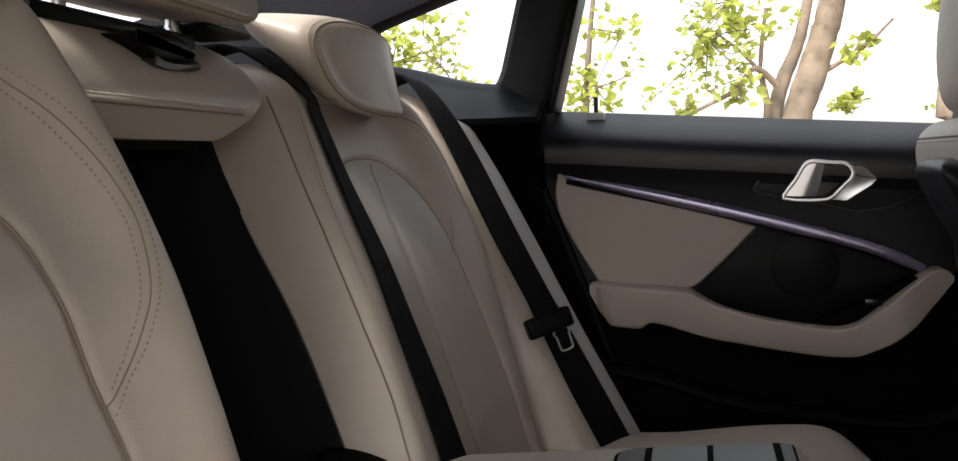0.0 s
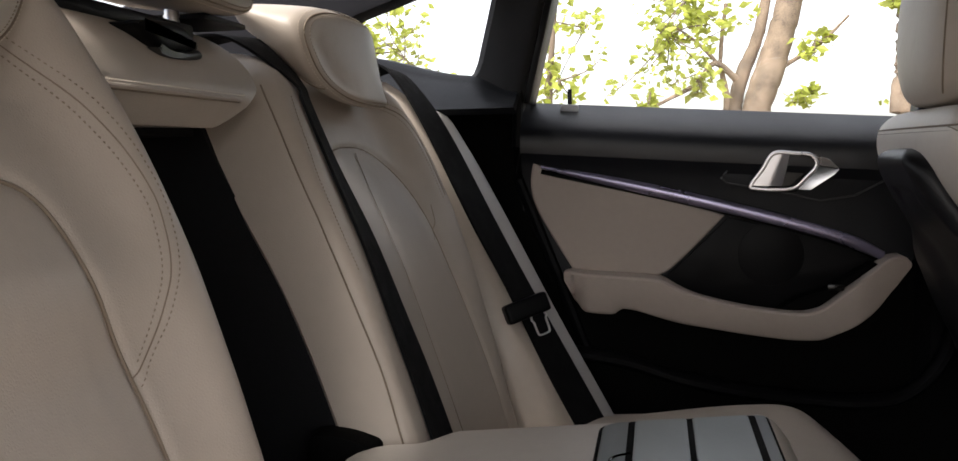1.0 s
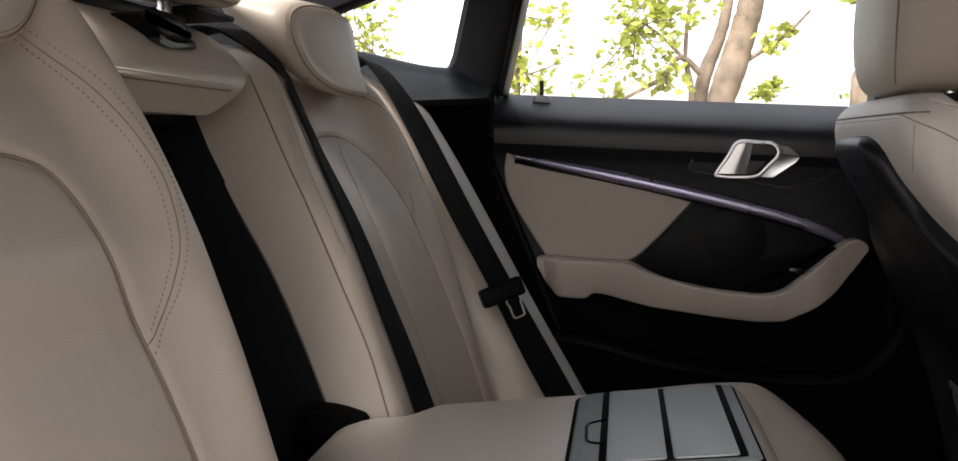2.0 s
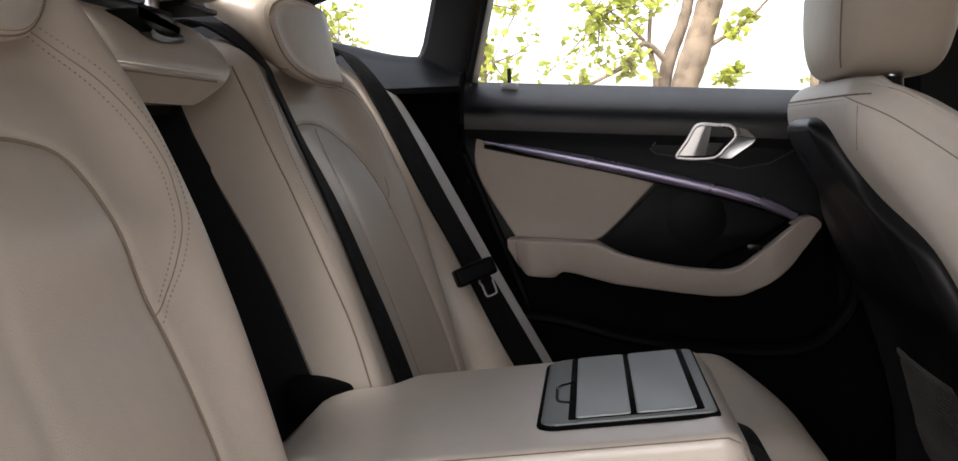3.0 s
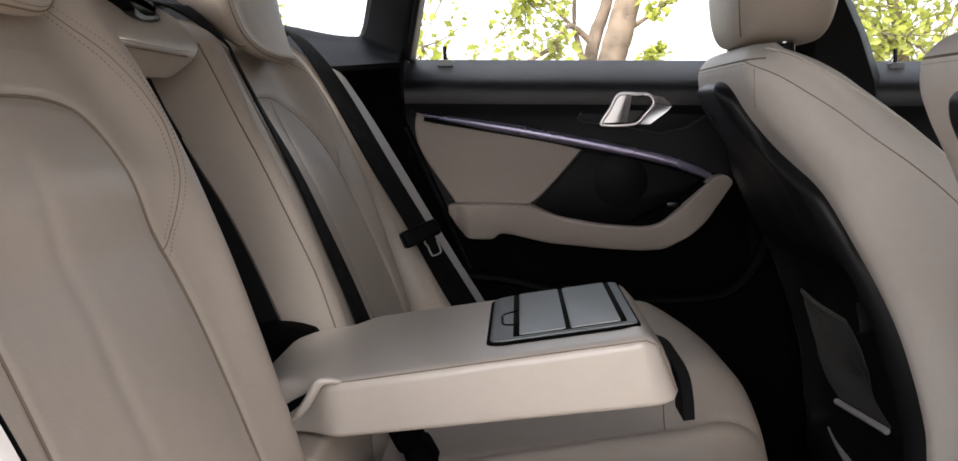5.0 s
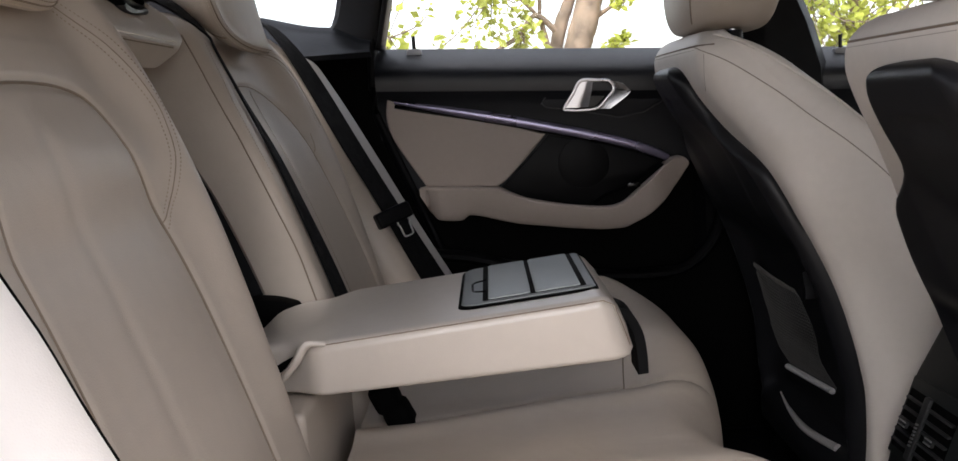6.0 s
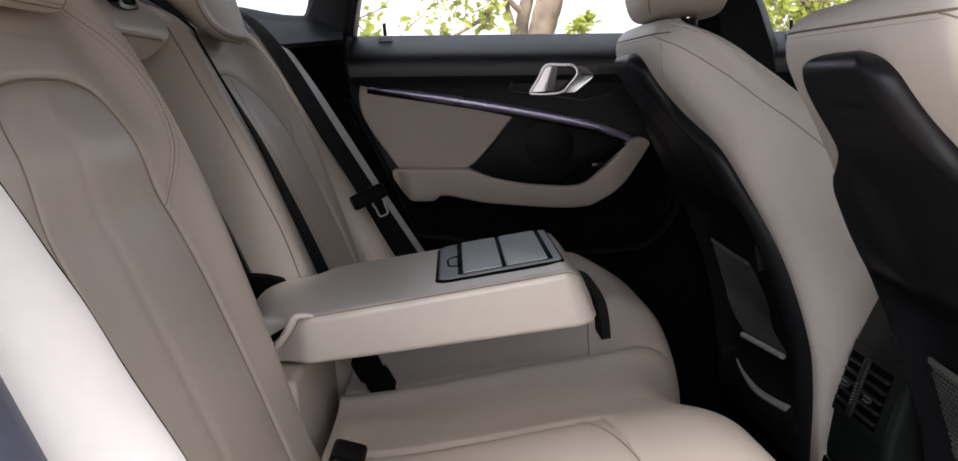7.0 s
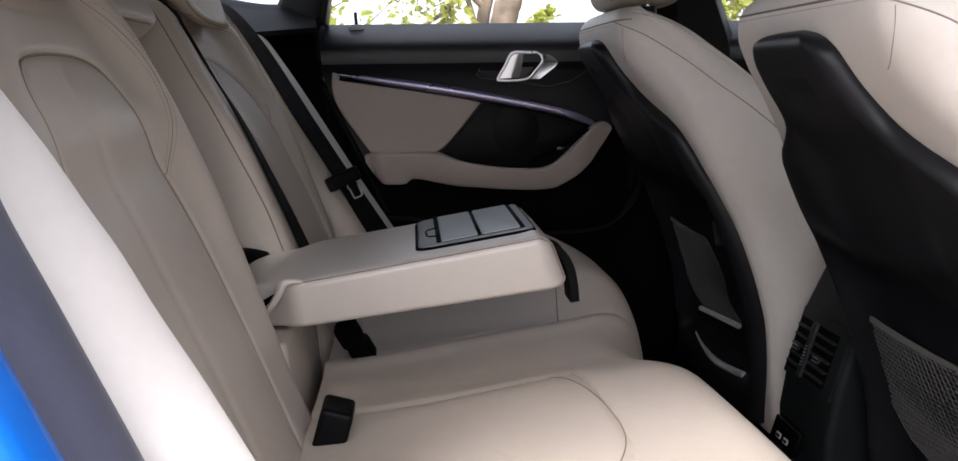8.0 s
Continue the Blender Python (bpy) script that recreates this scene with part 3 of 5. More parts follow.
way = [(-0.06, 0.40), (-0.118, 0.55), (-0.168, 0.70), (-0.203, 0.80), (-0.227, 0.87), (-0.234, 0.93), (-0.230, 1.0), (-0.215, 1.1), (-0.17, 1.19), (-0.05, 1.235), (0.36, 1.245)]
part("rubber_seal", tube(spline([(x - 0.029, -0.708, z) for x, z in way], 6), 0.046, 16, flat=0.45, up=(0, 1, 0)), SEAL, jamb, "blue-grey rubber door seal")
part("seal_lip", tube(spline([(x - 0.030, -0.742, z) for x, z in way], 6), 0.030, 12, flat=0.4, up=(0, 1, 0)), SEAL, jamb, "rubber lip")
body = [(x - 0.001, z) for x, z in spline(way[:9], 5)] + [(-0.17, 1.285), (-0.95, 1.16), (-0.95, 0.25), (-0.06, 0.25)]
part("body_edge", prism(body, -0.80, -0.757, 0.014, 3), BLUE, jamb, "bright blue painted body panel")
part("near_pillar", prism([(x - 0.02, z) for x, z in spline(way[5:9], 4)] + [(-0.17, 1.25), (-0.6, 1.25), (-0.6, 1.0)], -0.69, -0.62, 0.01), PILLAR, jamb, "anthracite pillar lining")
part("near_rail", block(-0.10, 1.0, -0.70, -0.63, 1.225, 1.29, 0.02), LINER, jamb)
part("near_side_lining", prism([(x - 0.02, z) for x, z in spline(way[:6], 4)] + [(-0.9, 1.0), (-0.9, 0.3), (-0.1, 0.3)], -0.70, -0.67, 0.006), BLACK_DEEP, jamb)
# out of view: a closed door added to block daylight from the near front
part("near_front_door", prism([(0.60, 0.28), (1.55, 0.28), (1.55, 0.88), (0.60, 0.975)], -0.79, -0.70, 0.01), BLACK_SOFT, jamb, "unseen closed front door, added to keep light out of the cabin")
part("near_middle_pillar", block(0.42, 0.60, -0.78, -0.69, 0.3, 1.25, 0.02), BLACK_HARD, jamb, "black middle door pillar")


# ---- rear seat ----
EDGE_X = mono([(0.45, -0.130), (0.55, -0.163), (0.61, -0.184), (0.70, -0.206), (0.82, -0.238), (0.905, -0.267), (0.97, -0.293), (1.02, -0.320), (1.08, -0.356)])
FACE_X = mono([(0.45, -0.128), (0.55, -0.165), (0.70, -0.214), (0.838, -0.266), (0.951, -0.326), (1.02, -0.358), (1.08, -0.39)])


class Back:
    """One padded rear backrest between y0 and y1, with an arched centre panel between a0 and a1."""

    def __init__(self, y0, y1, a0, a1, b0, b1, arch_top, pleat, shoulder0, shoulder1, top=1.052, r0=0.028, r1=0.028, power=2.0, rise=1.15, spread=0.018, outline=None, apex=0, narrow=0.045, proud=0.0):
        self.outline, self.apex, self.narrow, self.proud = np.array(outline) if outline else None, apex, narrow, proud
        self.y0, self.y1, self.a0, self.a1, self.b0, self.b1 = y0, y1, a0, a1, b0, b1
        self.r0, self.r1 = r0, r1
        self.power, self.rise, self.spread = power, rise, spread
        self.arch_top, self.pleat, self.sh0, self.sh1, self.top = arch_top, pleat, shoulder0, shoulder1, top

    def side(self, z):
        """Left and right edges at a height: the shoulders draw in."""
        t = step(0.88, self.top + 0.01, z)
        r = max(0.0, (z - (self.top - 0.05)) / 0.05)
        c = 0.045 * (1 - math.sqrt(max(0.0, 1 - min(1, r) ** 2)))
        return self.y0 + self.sh0 * t + c, self.y1 - self.sh1 * t - c

    def arch_distance(self, y, z):
        """Signed distance to the panel's seam: negative inside."""
        if self.outline is not None:
            p, q = self.outline[:-1], self.outline[1:]
            d, w = q - p, np.array((y, z)) - p
            t = np.clip((w * d).sum(1) / (d * d).sum(1), 0, 1)
            far = np.hypot(*(w - d * t[:, None]).T).min()
            half = self.apex
            left = np.interp(z, self.outline[:half + 1, 1], self.outline[:half + 1, 0])
            right = np.interp(z, self.outline[half:, 1][::-1], self.outline[half:, 0][::-1])
            return -far if z < self.outline[half, 1] and left < y < right else far
        c, hw = (self.a0 + self.a1) / 2, (self.a1 - self.a0) / 2
        zc = self.arch_top - hw * self.rise
        if z > zc:
            return ((abs(y - c) / hw) ** self.power + ((z - zc) / (hw * self.rise)) ** self.power) ** (1 / self.power) * hw - hw
        spread = self.spread * step(zc, zc - 0.09 if self.spread < 0 else 0.62, z)
        return abs(y - c) - hw - spread

    def front(self, y, z):
        l, r = self.side(z)
        w = max(r - l, 1e-4)
        xe, xf = EDGE_X(z), FACE_X(z) + self.proud * step(0.84, 0.905, z)
        dl, dr = y - l, r - y
        # padded side rolls
        roll_l = self.b0 * math.exp(-((dl - 0.03) / 0.045) ** 2)
        roll_r = self.b1 * math.exp(-((dr - 0.03) / self.narrow) ** 2)
        x = xf + (xe - xf + 0.004) * min(1.0, roll_l + roll_r)
        d = self.arch_distance(y, z)
        if z < self.arch_top + 0.03:
            x -= 0.0030 * math.exp(-(d / 0.0036) ** 2)
            x += 0.0015 * math.exp(-((d - 0.022) / 0.022) ** 2)
            if d < 0:
                py = self.pleat(z)
                x += 0.0018 * min(1.0, -d / 0.03) - 0.0014 * math.exp(-((y - py) / 0.009) ** 2) * min(1.0, -d / 0.015)
        # rounded edges
        e, rad = (dl, self.r0) if dl < dr else (dr, self.r1)
        if e < rad:
            x -= rad - math.sqrt(max(0.0, rad * rad - (rad - e) ** 2))
        et = self.top - z
        rad = 0.04
        if et < rad:
            x -= (rad - math.sqrt(max(0.0, rad * rad - (rad - et) ** 2))) * 1.1
        return x

    def at(self, y, z, lift=0.0):
        return (self.front(y, z) + lift, y, z + lift * 0.4)

    def mesh(self, z0=0.50, nu=96, nv=120, depth=0.11):
        rows = []
        for j in range(nv + 1):
            v = j / nv
            z = z0 + (self.top - z0) * (1 - (1 - v) ** 1.25)
            l, r = self.side(z)
            row = []
            for i in range(nu + 1):
                u = i / nu
                s = 0.5 - 0.5 * math.cos(math.pi * u)
                s = 0.45 * s + 0.55 * u
                y = l + (r - l) * s
                row.append((self.front(y, z), y, z))
            bx = FACE_X(z) - depth
            row += [(bx + 0.02, r, z - 0.015), (bx, r - 0.02, z - 0.015), (bx, l + 0.02, z - 0.015), (bx + 0.02, l, z - 0.015)]
            rows.append(row)
        return quads(rows, closed_u=True, cap=True)

    def seam(self, z0=0.56):
        if self.outline is not None:
            return [self.at(y, z, -0.0001) for y, z in self.outline]
        c, hw = (self.a0 + self.a1) / 2, (self.a1 - self.a0) / 2
        zc = self.arch_top - hw * self.rise
        wide = [hw + self.spread * step(zc, zc - 0.09 if self.spread < 0 else 0.62, z) for z in np.linspace(z0, zc, 30)]
        pts = [(c - w, z) for w, z in zip(wide, np.linspace(z0, zc, 30))]
        k = 2 / self.power
        for a in np.linspace(0.03, math.pi - 0.03, 44):
            ca = math.cos(a)
            pts.append((c - hw * abs(ca) ** k * (1 if ca > 0 else -1), zc + hw * self.rise * math.sin(a) ** k))
        pts += [(c + w, z) for w, z in zip(wide[::-1], np.linspace(zc, z0, 30))]
        return [self.at(y, z, -0.0001) for y, z in pts]


rear_seat = thing("rear_bench_seat", "oyster leather rear bench seat with three headrests and open armrest bay", "car seat")
ARCH_LEFT = spline([(-0.517, 0.50), (-0.517, 0.66), (-0.517, 0.78), (-0.515, 0.86), (-0.509, 0.905), (-0.501, 0.924), (-0.482, 0.939), (-0.456, 0.9455), (-0.418, 0.949), (-0.385, 0.9498)], 6)
ARCH_RIGHT = spline([(-0.385, 0.9498), (-0.353, 0.9485), (-0.324, 0.943), (-0.310, 0.934), (-0.303, 0.918), (-0.3005, 0.897), (-0.295, 0.874), (-0.2895, 0.850), (-0.288, 0.838), (-0.287, 0.81), (-0.287, 0.776), (-0.289, 0.728), (-0.294, 0.64), (-0.299, 0.50)], 6)
ARCH = [tuple(q) for q in ARCH_LEFT[:-1] + ARCH_RIGHT]
near_back = Back(-0.576, -0.205, -0.482, -0.291, 0.35, 1.0, 0.951, mono([(0.5, -0.43), (0.777, -0.426), (0.836, -0.420), (0.87, -0.422), (0.90, -0.420), (0.93, -0.408), (0.95, -0.385)]), 0.12, 0.016, top=1.080, outline=ARCH, apex=len(ARCH_LEFT) - 1, narrow=0.030, proud=0.018)
FAR_PLEAT = mono([(0.5, 0.200), (0.75, 0.208), (0.85, 0.220), (0.91, 0.238), (0.96, 0.262)])
far_back = Back(0.045, 0.452, 0.125, 0.372, 0.55, 0.95, 0.961, FAR_PLEAT, 0.02, 0.03, r0=0.013, power=2.8, rise=0.90)
nb = part("backrest", near_back.mesh(nu=170, nv=230), LEATHER, rear_seat, "oyster leather backrest with arched centre panel")
fb = part("backrest", far_back.mesh(nu=140, nv=170, depth=0.075), LEATHER, rear_seat, "oyster leather backrest crossed by a black belt")
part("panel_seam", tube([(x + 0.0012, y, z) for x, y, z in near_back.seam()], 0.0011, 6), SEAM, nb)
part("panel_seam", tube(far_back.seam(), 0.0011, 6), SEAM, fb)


def on_back(back, pts, lift=-0.0001, n=10):
    return [back.at(y, z, lift) for y, z in spline(pts, n)]


dart = [(-0.300, 1.025), (-0.282, 1.008), (-0.2655, 0.989), (-0.2565, 0.972), (-0.2495, 0.954), (-0.2445, 0.932), (-0.2455, 0.915), (-0.248, 0.902), (-0.2525, 0.889), (-0.260, 0.875), (-0.268, 0.861), (-0.277, 0.849), (-0.2882, 0.838)]
part("shoulder_seam", tube(on_back(near_back, dart), 0.0005, 6), SEAM, nb)
part("stitching", stitches(on_back(near_back, [(y - 0.006, z - 0.002) for y, z in dart[:-1]])), THREAD_DARK, nb, "dark needle stitches beside the shoulder seam")
part("stitching", stitches(on_back(near_back, [(y + 0.006, z + 0.003) for y, z in dart[:-1]] + [(-0.287, 0.832)])), THREAD_DARK, nb, "dark needle stitches beside the shoulder seam")
part("pleat_seam", tube(on_back(far_back, [(FAR_PLEAT(z), z) for z in np.linspace(0.60, 0.955, 12)]), 0.0007, 6), SEAM, fb)
fdart = [(0.384, 0.890), (0.378, 0.868), (0.362, 0.848)]
part("shoulder_seam", tube(on_back(far_back, fdart), 0.0005, 6), SEAM, fb)
strip_edge = [(0.350, 1.016), (0.383, 1.003), (0.400, 0.978), (0.409, 0.940), (0.414, 0.900)]
part("shoulder_seam", tube(on_back(far_back, strip_edge), 0.0007, 6), SEAM, fb)
for gap in (-0.007, 0.007):
    part("stitching", stitches(on_back(far_back, [(y + gap, z + gap * 0.4) for y, z in strip_edge])), THREAD_DARK, fb)
crease_x = mono([(0.66, -0.208), (0.705, -0.2209), (0.756, -0.2347), (0.826, -0.2617), (0.892, -0.2885), (0.92, -0.3005), (0.965, -0.319), (1.018, -0.342)])
crease_line = []
for z in np.linspace(1.017, 0.66, 50):
    l = far_back.side(z)[0]
    crease_line.append((min(crease_x(z), far_back.front(l + 0.001, z) + 0.001), l - 0.0006, z))
part("edge_seam", tube(crease_line, 0.0009, 6), SEAM, fb)
edge2 = [(0.085, 1.008), (0.0765, 0.988), (0.070, 0.962), (0.063, 0.935), (0.057, 0.889), (0.056, 0.850)]
part("stitching", stitches(on_back(far_back, edge2)), THREAD_DARK, fb)


def bolster(joint, outer, xs, ramp, top=1.022, fall=0.0, u0=0.0, u1=1.0, soft=0.03):
    """The padded side cushion between backrest and door: it rises from the joint to its outer edge."""
    rows = []
    for z in np.linspace(0.50, top, 60):
        xo = xs(z)
        t = step(0.92, top, z)
        w0 = joint + (outer - joint) * 0.12 * t
        w1 = outer - (outer - joint) * 0.14 * t
        e = top - z
        drop = soft - math.sqrt(max(0, soft ** 2 - (soft - min(e, soft)) ** 2))
        row = []
        for k in range(25):
            u = u0 + (u1 - u0) * k / 24
            lift = -ramp * (1 - u) ** 1.3 + 0.012 * math.sin(math.pi * u) - fall * u ** 1.5
            for ee, rr in ((u, 0.10), (1 - u, 0.16)):
                if ee < rr:
                    lift -= 0.020 * (1 - math.sqrt(max(0.0, 1 - (1 - ee / rr) ** 2)))
            row.append((xo + lift - drop, w0 + (w1 - w0) * u, z))
        row += [(xo - 0.16, w0 + (w1 - w0) * u1, z - 0.01), (xo - 0.16, w0 + (w1 - w0) * u0, z - 0.01)]
        rows.append(row)
    return quads(rows, closed_u=True, cap=True)


BOLSTER_X = mono([(0.5, -0.075), (0.6, -0.115), (0.714, -0.165), (0.743, -0.178), (0.787, -0.199), (0.824, -0.215), (0.849, -0.228), (0.887, -0.247), (0.922, -0.267), (0.98, -0.300), (1.02, -0.325)])
FAR_BOLSTER_X = mono([(0.5, -0.02), (0.597, -0.072), (0.722, -0.140), (0.848, -0.205), (0.942, -0.255), (1.02, -0.298)])
part("side_bolster", bolster(-0.586, -0.680, BOLSTER_X, 0.0, fall=0.10), DAYLIT_VINYL, rear_seat, "smooth side bolster beside the doorway, daylight painted into its colour")
part("side_roll", bolster(0.452, 0.590, FAR_BOLSTER_X, 0.055, u1=0.31, top=1.060, soft=0.055), LEATHER, rear_seat, "leather roll rising to the far bolster")
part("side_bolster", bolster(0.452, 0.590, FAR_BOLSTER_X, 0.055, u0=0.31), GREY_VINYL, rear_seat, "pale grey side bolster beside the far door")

part("joint_piping", tube([(BOLSTER_X(z) - 0.0055, -0.5885, z) for z in np.linspace(0.5, 0.97, 30)], 0.0034, 8), BLACK_DEEP, rear_seat, "dark joint line beside the bolster")

# middle section above the armrest bay
rows = []
for j in range(37):
    v = j / 36
    row = []
    for i in range(49):
        y = -0.215 + 0.271 * i / 48
        bottom = 0.977 + 0.040 * step(-0.02, 0.058, y)
        crown = 1.0625 - 0.024 * (1 - math.sqrt(1 - min(1, max(0, (y - 0.016) / 0.041)) ** 2))
        z = bottom + (crown - bottom) * v
        x = -0.336 - 0.40 * (z - 1.0)
        e0, e1 = z - 0.9985, crown - z
        if e0 < 0:
            x -= -e0 * 1.25 + 0.002
        elif e0 < 0.012:
            x -= 0.004 * (1 - e0 / 0.012) ** 2
        if e1 < 0.040:
            x -= 0.052 - 0.052 * math.sqrt(max(0, 1 - (1 - e1 / 0.040) ** 2))
        ed = 0.056 - y
        if ed < 0.022:
            x -= 0.022 - math.sqrt(max(0, 0.022 ** 2 - (0.022 - ed) ** 2))
        row.append((x, y, z))
    row += [(-0.47, 0.056, row[-1][2] - 0.004 * v), (-0.47, -0.215, row[0][2] - 0.004 * v)]
    rows.append(row)
mid_back = part("middle_backrest", quads(rows, closed_u=True, cap=True), LEATHER, rear_seat, "oyster leather middle backrest above the armrest bay")
low = [(-0.3376, -0.21 + 0.205 * k / 20, 0.9985) for k in range(21)] + [(-0.343, 0.008, 0.9995), (-0.350, 0.020, 1.003)]
part("lower_piping", tube([(x + 0.0012, y, z + 0.0014) for x, y, z in low], 0.0017, 8), LEATHER, mid_back, "raised leather piping along the lower edge")
part("lower_seam", tube([(x + 0.0006, y, z - 0.0006) for x, y, z in low], 0.0009, 6), SEAM, mid_back)
part("stitching", stitches([(x + 0.0030, y, z + 0.0042) for x, y, z in low], lift=(0.001, 0, 0.0003)), THREAD_PALE, mid_back)
part("armrest_bay", prism([(-0.26, 1.0), (0.10, 1.0), (0.10, 0.45), (-0.26, 0.45)], -0.49, -0.475, 0, axis="x"), BAY_CLOTH, rear_seat, "black lining of the empty armrest bay")
zz = np.linspace(0.45, 1.0, 12)
near_wall = [(FACE_X(z) - 0.06, z) for z in zz] + [(-0.48, 1.0), (-0.48, 0.45)]
part("bay_lining", prism(near_wall, -0.26, -0.212, 0), BAY_CLOTH, rear_seat, "black lining of the armrest bay")
far_wall = [(FACE_X(z) - 0.062, z) for z in zz] + [(-0.48, 1.0), (-0.48, 0.45)]
part("bay_lining", prism(far_wall, 0.049, 0.10, 0), BAY_CLOTH, rear_seat, "black lining of the armrest bay")
part("bay_lining", block(-0.48, -0.405, -0.205, 0.045, 0.972, 0.99, 0.002), BAY_CLOTH, rear_seat, "black lining of the armrest bay")
part("bay_lining", block(-0.48, -0.22, -0.205, 0.045, 0.48, 0.56, 0.004), BAY_CLOTH, rear_seat, "black lining of the armrest bay")
part("bay_ridge", block(-0.475, -0.465, -0.2, 0.045, 0.945, 0.953, 0.003), BLACK_HARD, rear_seat)
part("bay_ridge", block(-0.475, -0.465, -0.2, 0.045, 0.925, 0.931, 0.003), BLACK_HARD, rear_seat)


def headrest(parent, y0, y1, z0, z1, x_face, depth, rise, label, inboard=-1, cut=0.05, lean=0.2):
    """A padded wing headrest: its underside rises to the back and its inboard lower corner is cut off."""
    cy, hw = (y0 + y1) / 2, (y1 - y0) / 2

    def at(s, a, grow=0.0, k=1.0):
        """A place on the skin: s runs from the face to the back, a round the outline."""
        edge = 1.0
        if s < 0.22:
            edge = 0.80 + 0.20 * math.sqrt(max(0.0, 1 - (1 - s / 0.22) ** 2))
        elif s > 0.80:
            edge = 0.72 + 0.28 * math.sqrt(max(0.0, 1 - ((s - 0.80) / 0.20) ** 2))
        c, d = math.cos(a), math.sin(a)
        py, pz = k * abs(c) ** 0.62 * (1 if c > 0 else -1), k * abs(d) ** 0.70 * (1 if d > 0 else -1)
        lo = z0 + rise * step(0.10, 1.0, s)
        hi = z1 - 0.010 * (1 - s) ** 2 - 0.006 * s * s
        zc, hz = (lo + hi) / 2, (hi - lo) / 2
        z = zc + pz * hz * (edge if hz > 0.02 else 1.0) + grow * pz
        v = (z - lo) / (hi - lo)
        y = cy + py * hw * edge * (1 - 0.05 * (1 - v)) + grow * py
        w = 0.5 + 0.5 * inboard * py / max(k, 0.5)
        y -= inboard * cut * max(0.0, 1 - v) ** 1.4 * w * (1 - 0.35 * s)
        x = x_face - depth * s - lean * (z - z0) * (1 - s) - 0.020 * py * py * (1 - s)
        return (x, y, z)
    ss = [0.0, 0.004, 0.015, 0.035, 0.06, 0.09, 0.13, 0.17, 0.22, 0.3, 0.4, 0.5, 0.6, 0.7, 0.8, 0.86, 0.91, 0.95, 0.98, 1.0]
    rows = [[at(s, 2 * math.pi * i / 72) for i in range(72)] for s in ss]
    for k in (0.93, 0.8, 0.6, 0.4, 0.2, 0.03):
        rows.insert(0, [at(0.0, 2 * math.pi * i / 72, 0.0, k) for i in range(72)])
    ob = part("headrest", quads(rows, closed_u=True, cap=True), LEATHER, parent, label, smooth=60)
    ring_ = [at(0.05, 2 * math.pi * i / 72, 0.0002) for i in range(72)]
    part("face_seam", tube(ring_, 0.0008, 6, closed=True), SEAM, ob)
    for s in (0.10, 0.017):
        part("stitching", stitches([at(s, 2 * math.pi * i / 72, 0.0006) for i in range(73)], lift=(0.0004, 0, 0.0002)), THREAD_DARK if s < 0.05 else THREAD_PALE, ob)
    a0 = math.pi if inboard < 0 else 0.0
    turn = 0.62 if inboard < 0 else -0.62
    part("side_seam", tube([at(s, a0 + turn, 0.0002) for s in np.linspace(0.12, 0.93, 24)], 0.0007, 6), SEAM, ob)
    part("stitching", stitches([at(s, a0 + turn * 0.85, 0.0006) for s in np.linspace(0.12, 0.93, 24)], lift=(0, 0.0004 * inboard, 0)), THREAD_PALE, ob)
    return ob


headrest(rear_seat, 0.108, 0.372, 1.003, 1.110, -0.296, 0.112, 0.072, "oyster leather outer headrest with stitched face")
headrest(rear_seat, -0.500, -0.236, 0.998, 1.108, -0.296, 0.112, 0.072, "oyster leather outer headrest with stitched face", 1)
mh = headrest(rear_seat, -0.235, 0.086, 1.068, 1.165, -0.325, 0.12, 0.01, "oyster leather middle headrest on steel posts", -1, 0.0)
for yy in (-0.155, -0.020):
    part("post", tube([(-0.385, yy, 1.02), (-0.385, yy, 1.085)], 0.006, 12), CHROME, mh, "ribbed steel headrest post")
    for k in range(4):
        part("post_ring", tube([(-0.385, yy, 1.048 + 0.006 * k), (-0.385, yy, 1.050 + 0.006 * k)], 0.0068, 12), CHROME, mh)
lev = spline([(-0.1421, 1.0453), (-0.1143, 1.0498), (-0.0919, 1.0510), (-0.0764, 1.0487), (-0.0663, 1.0429), (-0.0611, 1.0355), (-0.0672, 1.0322), (-0.1014, 1.0289), (-0.1180, 1.0314), (-0.1313, 1.0388)], 4, closed=True)
part("release_lever", prism(lev, -0.395, -0.340, 0.007, 4, axis="x"), BLACK_HARD, rear_seat, "black plastic headrest release tab")
lip_ = spline([(-0.1196, 1.0307), (-0.1030, 1.0287), (-0.0836, 1.0306), (-0.0628, 1.0348), (-0.0573, 1.0300), (-0.0618, 1.0269), (-0.0841, 1.0254), (-0.1033, 1.0257), (-0.1141, 1.0280)], 4, closed=True)
part("lever_lip", prism(lip_, -0.390, -0.339, 0.004, 3, axis="x"), SLAT, rear_seat, "grey lower lip of the release tab")
part("underside_trim", block(-0.405, -0.356, -0.02, 0.055, 1.0645, 1.0695, 0.002), BLACK_HARD, rear_seat, "black trim under the middle headrest")
part("post_guide", block(-0.40, -0.368, -0.20, -0.015, 1.048, 1.0605, 0.004), BLACK_HARD, rear_seat, "black headrest post guide")

